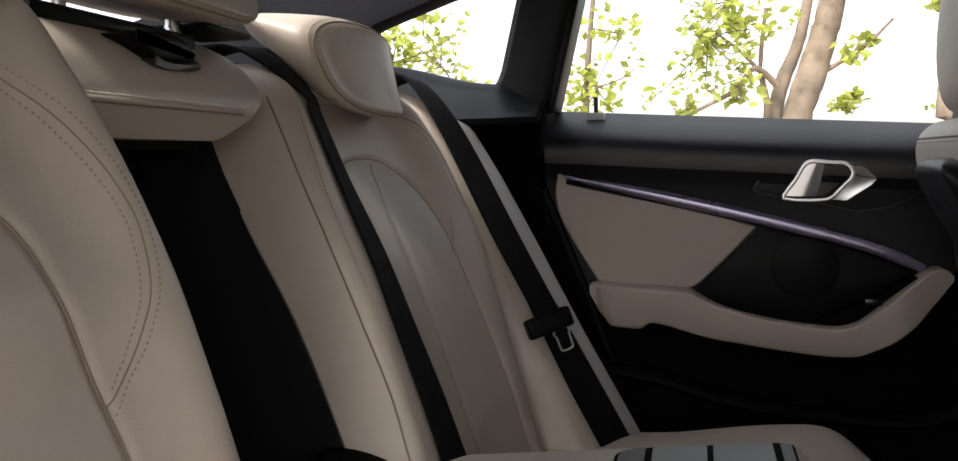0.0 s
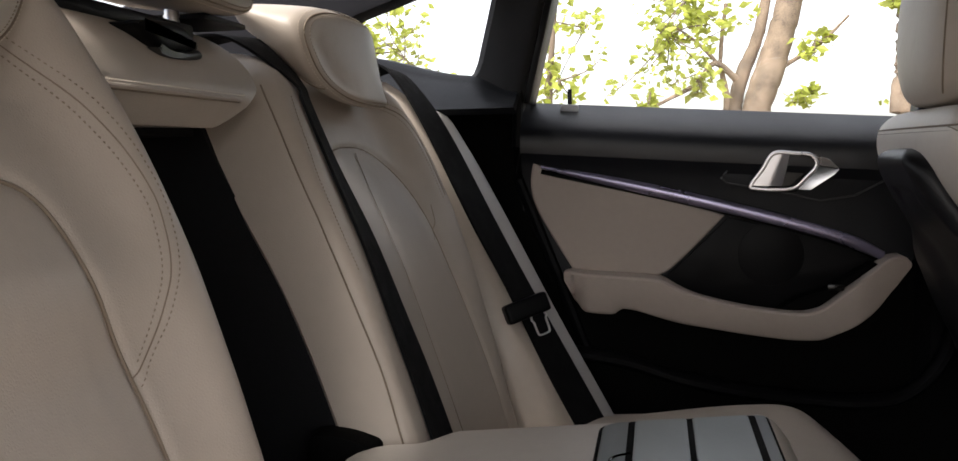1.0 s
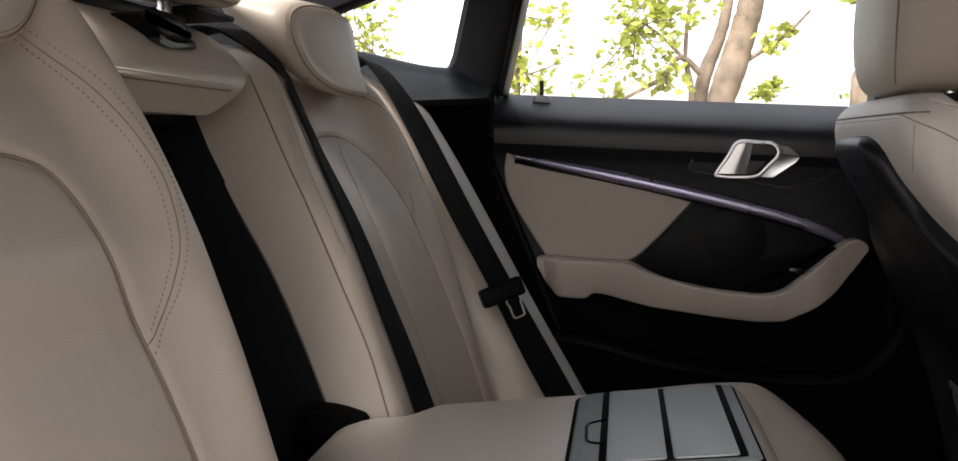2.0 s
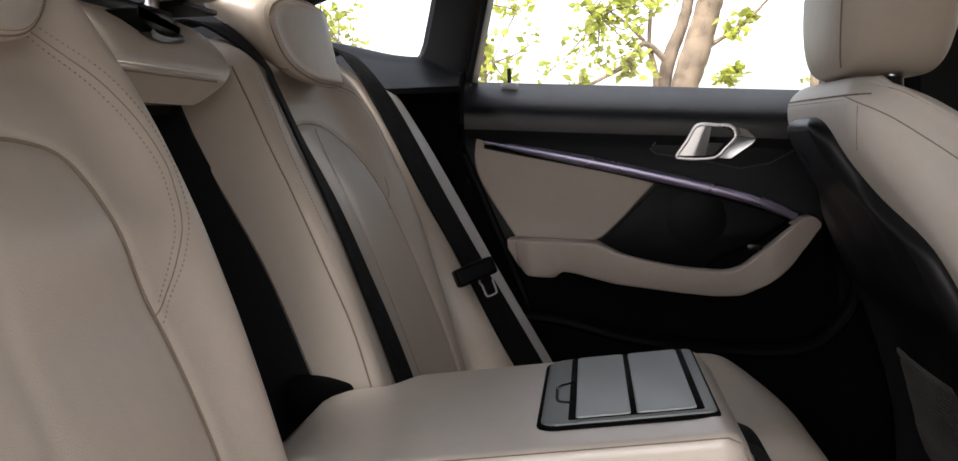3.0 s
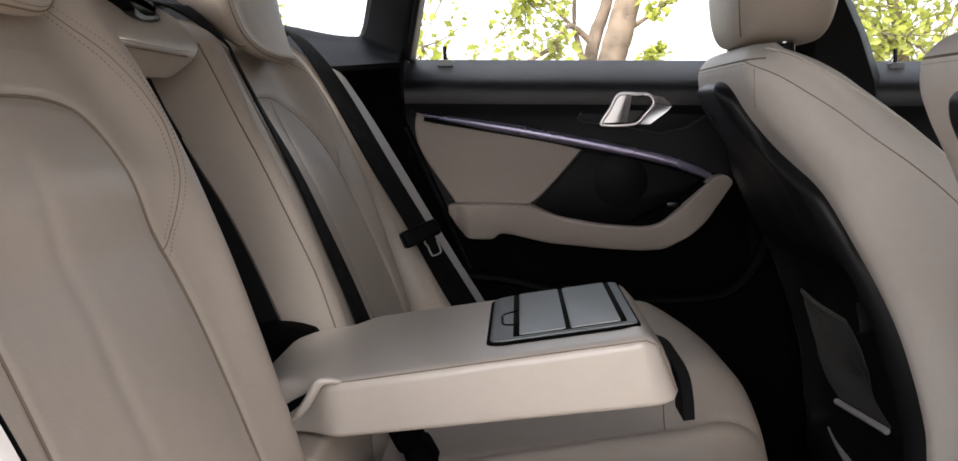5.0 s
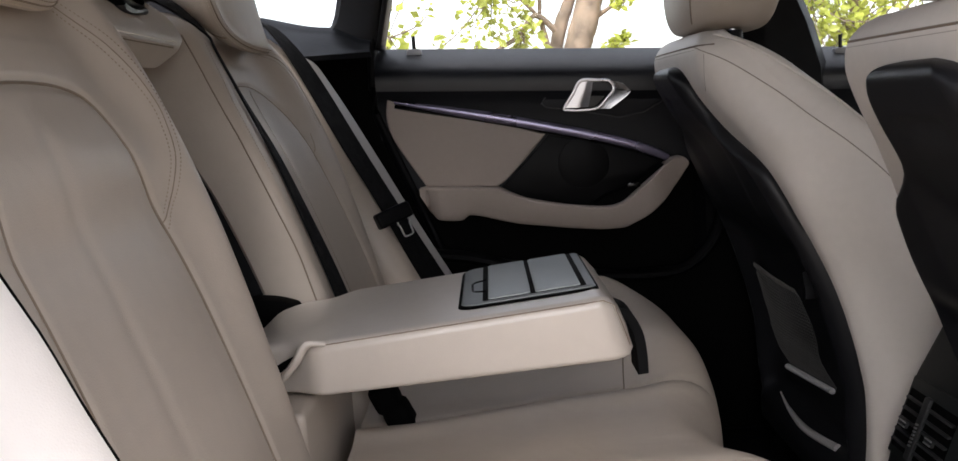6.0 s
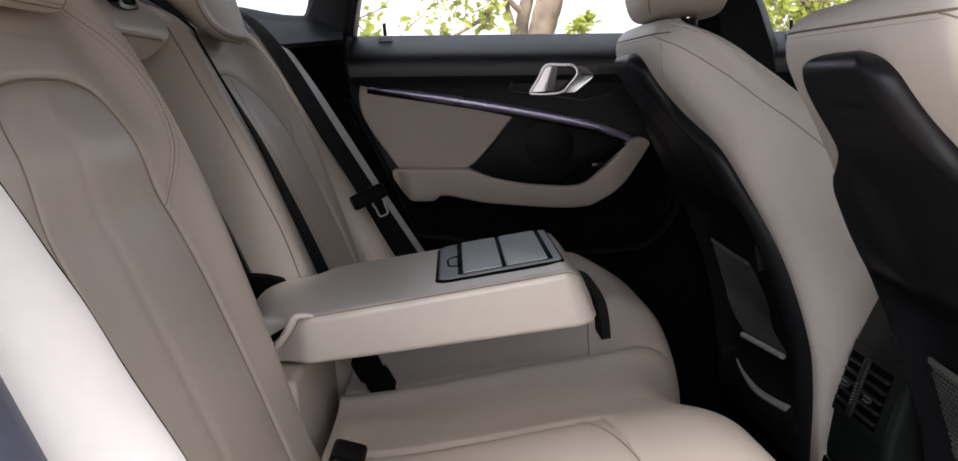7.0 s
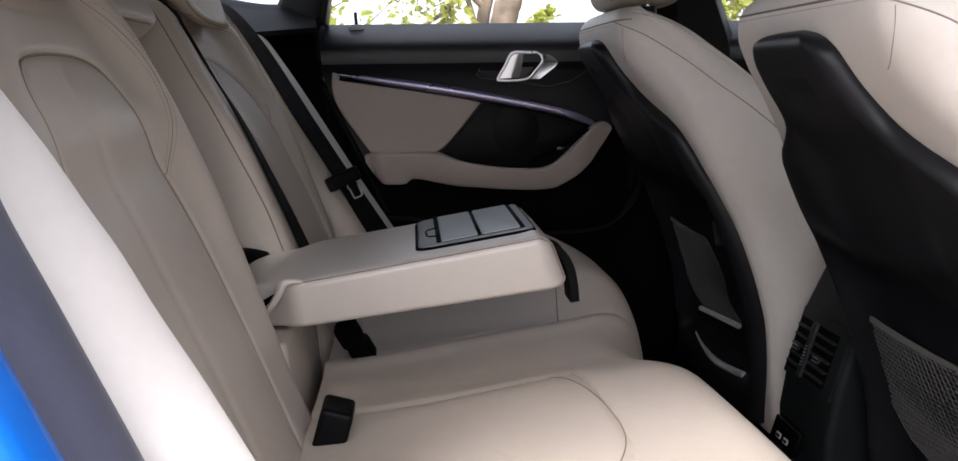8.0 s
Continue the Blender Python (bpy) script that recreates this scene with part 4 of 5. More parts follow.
# seat cushion
FRONT_X = mono([(-0.66, 0.240), (-0.55, 0.262), (-0.40, 0.266), (-0.26, 0.258), (-0.17, 0.230), (-0.10, 0.220), (-0.02, 0.232), (0.10, 0.252), (0.28, 0.256), (0.45, 0.232), (0.60, 0.20)])


TUCK_Y = mono([(-0.17, -0.034), (-0.12, -0.030), (-0.06, -0.017), (0.055, 0.0), (0.134, 0.0100), (0.21, 0.042), (0.25, 0.065)])


def cushion_top(x, y):
    f = FRONT_X(y)
    tuck = y - TUCK_Y(x)
    z = 0.572 + 0.045 * step(-0.12, 0.22, x) * 0.35
    # seat wells and raised middle
    for c in (-0.36, 0.28):
        z -= 0.010 * math.exp(-((y - c) / 0.11) ** 2) * (1 - 0.5 * step(0.1, 0.22, x))
    z += 0.032 * step(0.02, 0.16, y) * (1 - step(0.50, 0.60, y)) * (0.5 + 0.5 * step(-0.12, 0.12, x)) + 0.016 * step(-0.15, -0.26, y) * (0.4 + 0.6 * step(-0.12, 0.12, x))
    z -= 0.006 * math.exp(-((y + 0.06) / 0.09) ** 2) * step(0.0, 0.2, x)
    for c in (-0.36, 0.28):
        hw = 0.135
        d = abs(y - c) - hw
        edge = 0.125 - 0.25 * max(0.0, abs(y - c) - 0.04) ** 1.2
        dx = x - edge
        if abs(d) < 0.03 and x < 0.10:
            z -= 0.004 * math.exp(-(d / 0.005) ** 2)
        if d < 0:
            z -= 0.004 * math.exp(-(dx / 0.005) ** 2)
    # tucked joint between the far cushion and the middle
    z += 0.007 * math.exp(-((tuck + 0.026) / 0.020) ** 2) - 0.006 * math.exp(-(tuck / 0.006) ** 2)
    e = f - x
    if e < 0.075:
        z -= 0.085 - 0.085 * math.sqrt(max(0.0, 1 - (1 - max(e, 0) / 0.075) ** 2.4))
    return z


rows = []
for i in range(221):
    y = -0.665 + 1.25 * i / 220
    f = FRONT_X(y)
    row = []
    for k in range(90):
        u = k / 89
        x = -0.17 + (f + 0.17) * (1 - (1 - u) ** 1.6)
        row.append((x, y, cushion_top(x, y)))
    row += [(f - 0.004, y, 0.455), (f - 0.03, y, 0.36), (-0.17, y, 0.36)]
    rows.append(row)
cushion = part("seat_cushion", quads(rows, closed_u=True, cap=True), LEATHER, rear_seat, "wide oyster leather seat cushion")


def on_cushion(pts, n=8, lift=0.0006):
    return [(x, y, cushion_top(x, y) + lift) for x, y in spline(pts, n)]


for c in (-0.36, 0.28):
    part("cushion_seam", tube(on_cushion([(-0.10, c - 0.135), (0.02, c - 0.135), (0.077, c - 0.132), (0.110, c - 0.08), (0.125, c), (0.110, c + 0.08), (0.077, c + 0.132), (0.02, c + 0.135), (-0.10, c + 0.135)]), 0.0006, 6), SEAM, cushion)
part("cushion_seam", tube(on_cushion([(0.146, 0.150), (0.1388, 0.0918), (0.134, 0.060), (0.1303, 0.0333), (0.128, 0.015)]), 0.0008, 6), SEAM, cushion)
part("seat_base", block(-0.15, 0.16, -0.66, 0.58, 0.25, 0.40, 0.02), BLACK_HARD, rear_seat, "black seat base")
part("bay_apron", block(-0.235, -0.188, -0.213, 0.045, 0.50, 0.652, 0.008, 3), LEATHER, rear_seat, "leather apron below the armrest hinge")

# ---- folded-down centre armrest ----


def arm_z(x):
    return 0.7225 + 0.093 * (x + 0.045)


rows = []
Y0, Y1 = -0.192, 0.060
for k in range(61):
    t = k / 60
    x = -0.264 + 0.381 * t
    zt = arm_z(x) - 0.005 * step(-0.22, -0.27, x)
    zb = 0.6535 + 0.057 * (x + 0.20)
    zb = min(zb, zt - 0.012)
    e = 0.117 - x
    c = 0.0
    if e < 0.026:
        c = 0.024 * (1 - math.sqrt(max(0.0, 1 - (1 - e / 0.026) ** 2)))
    back = x + 0.264
    if back < 0.014:
        c = 0.014 - math.sqrt(max(0.0, 0.014 ** 2 - (0.014 - back) ** 2))
    row = []
    h = zt - zb
    rad = 0.010
    inset = 0.025 * step(-0.17, -0.215, x)
    tail = 0.030 * step(-0.168, -0.200, x) + 0.012 * step(-0.235, -0.264, x)
    for cy, cz, a0 in ((Y1 - rad - c * 0.8 - tail, zt - rad - c * 0.7, 0), (Y0 + rad + c * 0.8 + inset, zt - rad - c * 0.7, 90), (Y0 + rad + c * 0.8 + inset, zb + rad + c * 0.2, 180), (Y1 - rad - c * 0.8 - tail, zb + rad + c * 0.2, 270)):
        rad = 0.010 if a0 < 180 else 0.006
        for q in range(7):
            a = radians(a0 + 90 * q / 6)
            pz = cz + rad * math.sin(a)
            row.append((x - 0.020 * step(0.060, 0.117, x) * (pz - zb) / h, cy + rad * math.cos(a), pz))
    rows.append(row)
arm_pad = part("centre_armrest", quads(rows, closed_u=True, cap=True), ARM_LEATHER, rear_seat, "folded-down oyster leather centre armrest with cup-holder lids")
seam_line = [(x, Y0 + 0.0027, arm_z(x) - 0.0027) for x in np.linspace(-0.17, 0.086, 30)]
seam_line += [(0.096, Y0 + 0.005, 0.727), (0.1035, Y0 + 0.006, 0.706), (0.1090, Y0 + 0.008, 0.688)]
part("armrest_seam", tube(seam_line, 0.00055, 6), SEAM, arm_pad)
lip = spline([(-0.226, Y0 + 0.014, 0.667), (-0.208, Y0 + 0.004, 0.681), (-0.195, Y0 + 0.001, 0.696), (-0.187, Y0 + 0.001, 0.7085), (-0.179, Y0 + 0.002, 0.7105), (-0.168, Y0 + 0.0035, 0.7085)], 5)
part("side_tuck", tube(lip, 0.0042, 10, taper=lambda q: 0.35 + 0.65 * math.sin(math.pi * min(1, max(0, q))) ** 0.6), ARM_LEATHER, arm_pad, "leather lip at the armrest hinge")
part("hinge_gap", prism([(-0.238, 0.676), (-0.200, 0.696), (-0.206, 0.687), (-0.228, 0.671)], Y0 + 0.02, Y0 + 0.05, 0), BLACK_DEEP, arm_pad, "dark gap at the hinge")
bracket = spline([(-0.300, 0.676), (-0.298, 0.708), (-0.286, 0.7125), (-0.268, 0.7115), (-0.250, 0.707), (-0.238, 0.700), (-0.238, 0.676)], 3)
part("hinge_bracket", prism(bracket, 0.018, 0.050, 0.004), BLACK_DEEP, arm_pad, "black armrest hinge bracket")
strap = spline([(0.092, 0.716), (0.106, 0.709), (0.1165, 0.690), (0.120, 0.668), (0.1205, 0.648)], 4)
strap_out = [(x + 0.010, z + 0.001) for x, z in strap]
part("pull_strap", prism(strap + strap_out[::-1], -0.150, -0.105, 0.0015), WEBBING, arm_pad, "black pull strap at the armrest's end")



def tray(name, x0, x1, y0, y1, lift0, lift1, mat, parent, label, bevel=0.002, r_back=0.003, r_front=0.003):
    """A flat plate let into the armrest's top, with rounded corners at its back and its front end."""
    loop = []
    for cx, cy, a0, r in ((x1, y1, 0, r_front), (x0, y1, 90, r_back), (x0, y0, 180, r_back), (x1, y0, 270, r_front)):
        for q in range(6):
            a = radians(a0 + 18 * q)
            loop.append((cx + math.copysign(r, 0.5 * (x0 + x1) - cx) + r * math.cos(a), cy + math.copysign(r, 0.5 * (y0 + y1) - cy) + r * math.sin(a)))
    mx, my = 0.5 * (x0 + x1), 0.5 * (y0 + y1)
    rows = []
    for lift, inset in ((lift0, 0), (lift1 - bevel, 0), (lift1 - 0.3 * bevel, 0.3 * bevel), (lift1, bevel)):
        kx, ky = 1 - 2 * inset / (x1 - x0), 1 - 2 * inset / (y1 - y0)
        rows.append([(mx + (x - mx) * kx, my + (y - my) * ky, arm_z(mx + (x - mx) * kx) + lift) for x, y in loop])
    return part(name, quads(rows, closed_u=True, cap=True), mat, parent, label)


tray("cup_holder_rim", -0.0475, 0.0875, -0.153, 0.045, -0.004, 0.0020, BLACK_DEEP, arm_pad, "black rim of the cup-holder frame", 0.0015, 0.016, 0.008)
tray("cup_holder_frame", -0.0445, 0.0855, -0.1475, 0.042, 0.0010, 0.0040, TRAY_FRAME, arm_pad, "grey lacquered cup-holder frame", 0.0026, 0.014, 0.006)
tray("lid_recess", -0.0235, 0.0765, -0.1425, 0.038, 0.0030, 0.0044, BLACK_DEEP, arm_pad, "dark gap round the lids", 0.0002)
tray("lid", -0.0180, 0.0230, -0.1405, 0.036, 0.0035, 0.0058, TRAY_LID, arm_pad, "grey folding lid, sky reflection put into its colour", 0.0010)
tray("lid", 0.0275, 0.0710, -0.1405, 0.036, 0.0035, 0.0058, TRAY_LID, arm_pad, "grey folding lid, sky reflection put into its colour", 0.0010)
grip = [(-0.020, -0.100), (-0.032, -0.092), (-0.034, -0.070), (-0.033, -0.050), (-0.020, -0.042)]
part("lid_grip", tube([(x, y, arm_z(x) + 0.0040) for x, y in spline(grip, 5)], 0.0014, 6), GLOSS_BLACK, arm_pad, "black outline of the lid's grip notch")

# ---- belts ----
belt = thing("outer_seat_belt", "black seat belt lying along the far backrest with its steel tongue", "seat belt")


def over_far(x, y, z):
    """Keeps a belt's edge on top of the far backrest and bolster."""
    lo = far_back.front(min(y, 0.445), z)
    u = (y - 0.452) / 0.138
    if 0 <= u <= 1:
        lo = max(lo, FAR_BOLSTER_X(z) - 0.055 * (1 - u) ** 1.3 + 0.012 * math.sin(math.pi * u))
    return (max(x, lo + 0.004), y, z)


L = [(-0.400, 0.462, 1.060), (-0.362, 0.462, 1.071), (-0.335, 0.463, 1.045)] + [over_far(*q) for q in ((-0.300, 0.464, 0.985), (-0.244, 0.464, 0.868), (-0.196, 0.466, 0.775), (-0.140, 0.470, 0.655), (-0.098, 0.470, 0.570))]
R = [(-0.392, 0.520, 1.056), (-0.352, 0.520, 1.066), (-0.316, 0.519, 1.034)] + [over_far(*q) for q in ((-0.276, 0.518, 0.972), (-0.216, 0.518, 0.850), (-0.166, 0.520, 0.755), (-0.108, 0.522, 0.634), (-0.068, 0.522, 0.550))]
L, R = spline(L, 6), spline(R, 6)
part("webbing", ribbon(L, R), WEBBING, belt, "black woven belt webbing")
across = Vector((0.058, 0.035, 0.020)).normalized()
down = Vector((0.44, 0.03, -0.90))
down = (down - across * down.dot(across)).normalized()
tongue_m = Matrix((across, down, across.cross(down))).transposed().to_4x4()
tongue_m.translation = (-0.170, 0.470, 0.747)
bm = block(-0.031, 0.031, -0.013, 0.013, -0.010, 0.010, 0.005, 3)
bm.transform(tongue_m)
part("tongue_grip", bm, BLACK_HARD, belt, "black plastic belt tongue grip")
loop = spline([(-0.012, 0.010, 0), (-0.014, 0.018, 0), (-0.0115, 0.023, 0), (-0.011, 0.040, 0), (-0.008, 0.046, 0), (0.008, 0.046, 0), (0.011, 0.040, 0), (0.0115, 0.023, 0), (0.014, 0.018, 0), (0.012, 0.010, 0)], 4)
bm = tube(loop, 0.0034, 8, flat=0.5, up=(0, 0, 1))
bm.transform(tongue_m @ Matrix.Translation((0.012, 0.004, 0)) @ Matrix.Scale(0.78, 4))
part("tongue", bm, STEEL, belt, "bright steel belt tongue")

mbelt = thing("middle_seat_belt", "black middle belt running over the backrest's shoulder", "seat belt")
band = [(0.104, 1.020), (0.097, 1.0), (0.086, 0.94), (0.077, 0.87), (0.072, 0.80), (0.076, 0.73), (0.080, 0.64)]
L = spline([(-0.470, 0.070, 1.052), (-0.418, 0.086, 1.066), (-0.385, 0.094, 1.060)] + [far_back.at(y, z, 0.003) for y, z in band], 6)
R = spline([(-0.465, 0.124, 1.052), (-0.412, 0.142, 1.068), (-0.376, 0.150, 1.063)] + [far_back.at(y + 0.054, z, 0.009) for y, z in band], 6)
part("webbing", ribbon(L, R), WEBBING, mbelt, "black woven belt webbing")
part("belt_guide", block(-0.455, -0.415, 0.075, 0.17, 1.036, 1.058, 0.006), BLACK_HARD, mbelt, "black belt guide on the shelf")
buckle = thing("seat_belt_buckle", "black seat belt buckle standing out of the seat gap", "seat belt buckle")
bm = block(-0.016, 0.016, -0.024, 0.024, -0.028, 0.028, 0.006, 3)
bm.transform(Matrix.Translation((-0.143, -0.275, 0.576)) @ Matrix.Rotation(radians(20), 4, "Y"))
part("buckle_body", bm, BLACK_HARD, buckle, "black plastic buckle body")
buckle2 = thing("seat_belt_buckle", "black seat belt buckle on a stalk below the armrest", "seat belt buckle")
bm = block(-0.015, 0.013, -0.020, 0.022, 0.002, 0.036, 0.009, 3)
join(bm, block(-0.012, 0.017, -0.022, 0.018, -0.034, 0.008, 0.010, 3))
bm.transform(Matrix.Translation((-0.134, -0.008, 0.583)) @ Matrix.Rotation(radians(-25), 4, "Y"))
part("buckle_body", bm, BLACK_DEEP, buckle2, "black plastic buckle body")
part("stalk", tube(spline([(-0.128, 0.0, 0.554), (-0.119, -0.006, 0.564), (-0.110, -0.012, 0.567), (-0.101, -0.018, 0.567)], 5), 0.0035, 8), BLACK_HARD, buckle2, "black belt stalk")

# ---- front seats ----
SEAT_BACK = mono([(0.20, 0.462), (0.36, 0.460), (0.45, 0.459), (0.50, 0.457), (0.55, 0.448), (0.60, 0.435), (0.65, 0.419), (0.70, 0.398), (0.75, 0.374), (0.80, 0.351), (0.84, 0.330), (0.87, 0.311), (0.90, 0.291), (0.925, 0.278), (0.95, 0.270), (0.99, 0.268)])
SEAT_RIDGE = mono([(0.20, 0.74), (0.40, 0.71), (0.55, 0.660), (0.70, 0.592), (0.80, 0.530), (0.88, 0.452), (0.904, 0.428), (0.926, 0.404), (0.947, 0.380), (0.963, 0.357), (0.976, 0.332), (0.990, 0.300)])
SHELL_HALF = mono([(0.30, 0.190), (0.36, 0.200), (0.45, 0.215), (0.60, 0.220), (0.75, 0.207), (0.80, 0.192), (0.82, 0.172), (0.835, 0.143), (0.85, 0.116), (0.87, 0.097), (0.90, 0.086), (0.925, 0.078), (0.938, 0.066), (0.945, 0.048), (0.9485, 0.024)])
HALF = 0.240
SEAT_TOP = 0.992


def plan(y, z):
    """How far the back of a front seat recedes towards its sides: well rounded above, nearly flat below."""
    r = min(0.018 + 0.062 * step(0.76, 0.90, z), 0.55 * max(0.02, SEAT_RIDGE(min(z, SEAT_TOP)) - SEAT_BACK(z)))
    over = max(0.0, min(r, abs(y) - (HALF - r)))
    return 0.005 * (abs(y) / HALF) ** 3 + r - math.sqrt(max(0.0, r * r - over * over))


def pocket(y, z):
    """The hollow of the map pocket in a front seat's back."""
    return 0.042 * step(0.735, 0.655, z) * step(0.365, 0.41, z) * max(0.0, 1 - (abs(y) / 0.200) ** 8)


def seat_loop(z):
    """The outline of a front seat's backrest at a height: back, side, front, side."""
    xb, xf = SEAT_BACK(z), SEAT_RIDGE(z)
    e = SEAT_TOP - z
    rnd = 0.034 - math.sqrt(max(0.0, 0.034 ** 2 - (0.034 - min(e, 0.034)) ** 2))
    hw = HALF - 0.048 * step(0.84, 0.96, z) - 0.095 * (1 - math.sqrt(max(0.0, 1 - (1 - min(e, 0.06) / 0.06) ** 2)))
    xb += rnd * 0.8
    k = HALF / hw
    back = [(xb + plan(y * k, z) + pocket(y, z), y) for y in np.linspace(-hw, hw, 61)]
    xs = xb + plan(HALF, z)
    deep = max(xf - xs, 0.012)
    side = []
    for j in range(1, 14):
        u = j / 14
        bulge = 0.010 * math.sin(math.pi * min(1, u * 1.15)) - 0.030 * max(0, u - 0.80) ** 1.5 / 0.09
        side.append((xs + deep * u, hw + bulge))
    hollow = min(0.09, deep * 0.6)
    nose = [(xf + 0.004 - hollow * (1 - (abs(y) / (hw * 0.82)) ** 2.2), y) for y in np.linspace(hw * 0.80, -hw * 0.80, 21)]
    return back + side + nose + [(x, -y) for x, y in side[::-1]]


def on_side(x, z):
    """A place on the flank of a front seat that faces the open doorway, or on its rounded rear corner."""
    loop_ = seat_loop(z)
    near = [p for p in loop_ if p[1] <= 0][:31]
    flank = [p for p in reversed(loop_) if p[1] < 0 and p[0] > near[0][0]][:13]
    line = near[::-1] + sorted(flank)
    for a, b in zip(line[:-1], line[1:]):
        if a[0] <= x <= b[0] and b[0] > a[0]:
            s = (x - a[0]) / (b[0] - a[0])
            return (x - 0.0003, a[1] + (b[1] - a[1]) * s - 0.0005, z)
    return (line[-1][0], line[-1][1] - 0.0005, z) if x > line[-1][0] else (line[0][0] - 0.0005, line[0][1], z)


NET_FAR = mono([(0.0, 0.215), (0.5, 0.203), (0.9, 0.145), (1.0, 0.087)])
NET_NEAR = mono([(0.0, 0.033), (0.19, 0.013), (0.47, -0.005), (0.78, -0.008), (0.93, -0.046), (1.0, -0.075)])


def net_point(u, v):
    """A place on the sagging map net: u from the far to the near edge, v downwards."""
    y = NET_FAR(v) + (NET_NEAR(v) - NET_FAR(v)) * u
    z = 0.618 - 0.160 * v - 0.024 * u + 0.032 * u * v
    return Vector((SEAT_BACK(z) + 0.004 + 0.014 * u - 0.010 * math.sin(math.pi * u) * math.sin(math.pi * min(1, v + 0.15)), y, z))


def build_front_seat():
    seat = thing("front_seat", "oyster leather front sports seat with anthracite back shell and map net", "car seat", group="front seats")
    rows = []
    for z in np.concatenate([np.linspace(0.33, 0.93, 90), np.linspace(0.934, SEAT_TOP, 22)]):
        rows.append([(x, y, z) for x, y in seat_loop(z)])
    back = part("backrest", quads(rows, closed_u=True, cap=True), LEATHER_BRIGHT, seat, "smooth oyster backrest with curved seams", smooth=60)
    low = spline([(0.2730, 0.9690), (0.2794, 0.9625), (0.303, 0.9484), (0.3354, 0.9242), (0.3665, 0.8981), (0.3971, 0.8675), (0.432, 0.8379), (0.475, 0.800), (0.52, 0.75)], 10)
    part("side_seam", tube(eased([on_side(x, z) for x, z in low]), 0.0007, 6), SEAT_SEAM, back, "curved seam along the flank")
    high = spline([(0.300, 0.9840), (0.3189, 0.9752), (0.3514, 0.9514), (0.3921, 0.9211), (0.425, 0.893), (0.458, 0.860), (0.50, 0.815), (0.54, 0.765)], 10)
    part("piping", tube(eased([on_side(x, z) for x, z in high]), 0.0019, 8), LEATHER_BRIGHT, back, "raised leather piping along the top edge")
    part("side_seam", tube([(x, y, z - 0.0022) for x, y, z in (on_side(a, b) for a, b in high)], 0.0007, 6), SEAT_SEAM, back)
    up = spline([(0.2800, 0.9588), (0.2796, 0.9412), (0.2818, 0.9234), (0.2862, 0.9110)], 8)
    down = eased([on_side(x, z) for x, z in up], 20)
    part("side_seam", tube(down, 0.0004, 6), SEAT_SEAM, back, "short upright seam")
    part("stitching", stitches([(x + 0.0016, y - 0.0001, z) for x, y, z in down], every=0.0052, length=0.0028, r=0.0004, lift=(-0.0001, -0.0001, 0)), LEATHER_BRIGHT, back, "pale stitches of the upright seam")
    across = []
    for y in np.linspace(-0.165, 0.16, 40):
        hw = HALF - 0.048 - 0.095 * (1 - math.sqrt(max(0.0, 1 - (1 - min(SEAT_TOP - 0.9705, 0.06) / 0.06) ** 2)))
        fall = 0.8 * (0.034 - math.sqrt(0.034 ** 2 - (0.034 - (SEAT_TOP - 0.9705)) ** 2))
        across.append((SEAT_BACK(0.9705) + plan(y * HALF / hw, 0.9705) - 0.0003 + fall, y, 0.9705))
    part("back_seam", tube(across, 0.0011, 6), SEAM, back, "seam across the top of the back")
    part("stitching", stitches([(x - 0.0006, y, z - 0.005) for x, y, z in across], lift=(-0.0003, 0, 0)), THREAD_DARK, back)
    # back shell
    rows = []
    for z in np.concatenate([np.linspace(0.34, 0.90, 60), np.linspace(0.904, 0.9485, 26)]):
        w = SHELL_HALF(z)
        e = 0.9485 - z
        top_round = 0.022 * (1 - math.sqrt(max(0.0, 1 - (1 - min(e, 0.018) / 0.018) ** 2)))
        ro, ri = [], []
        for i in range(61):
            u = -1 + 2 * i / 60
            u = math.copysign(1 - (1 - abs(u)) ** 1.5, u)
            y = u * w
            x = SEAT_BACK(z) + plan(y, z)
            ed = (1 - abs(u)) * w
            rim = min(0.020, w * 0.5)
            roll = 0.022 * (1 - math.sqrt(max(0.0, 1 - (1 - min(ed, rim) / rim) ** 2)))
            waist = 0.010 * step(0.10, 0.04, abs(abs(y) - 0.02)) * step(0.875, 0.82, z) * step(0.66, 0.74, z)
            grip = 0.004 * math.exp(-((z - 0.898) / 0.006) ** 2) * step(0.045, 0.030, abs(y))
            ro.append((x - 0.022 + max(roll, top_round) + pocket(y, z) + waist + grip, y, z))
            ri.append((x + 0.004 + 0.75 * pocket(y, z), y * 0.985, z))
        rows.append(ro + ri[::-1])
    part("back_shell", quads(rows, closed_u=True, cap=True), SHELL_GREY, seat, "anthracite moulded back shell", smooth=50)
    # map net
    bm = bmesh.new()
    nu, nv = 26, 24
    for i in range(nu + 1):
        join(bm, tube([net_point(i / nu, v) for v in np.linspace(0, 1, 13)], 0.0008, 4))
    for j in range(1, nv + 1):
        join(bm, tube([net_point(u, j / nv) for u in np.linspace(0, 1, 17)], 0.0008, 4))
    tagged(part("map_net", bm, NET, seat, "fine silver-grey elastic map net"), kind="stuff")
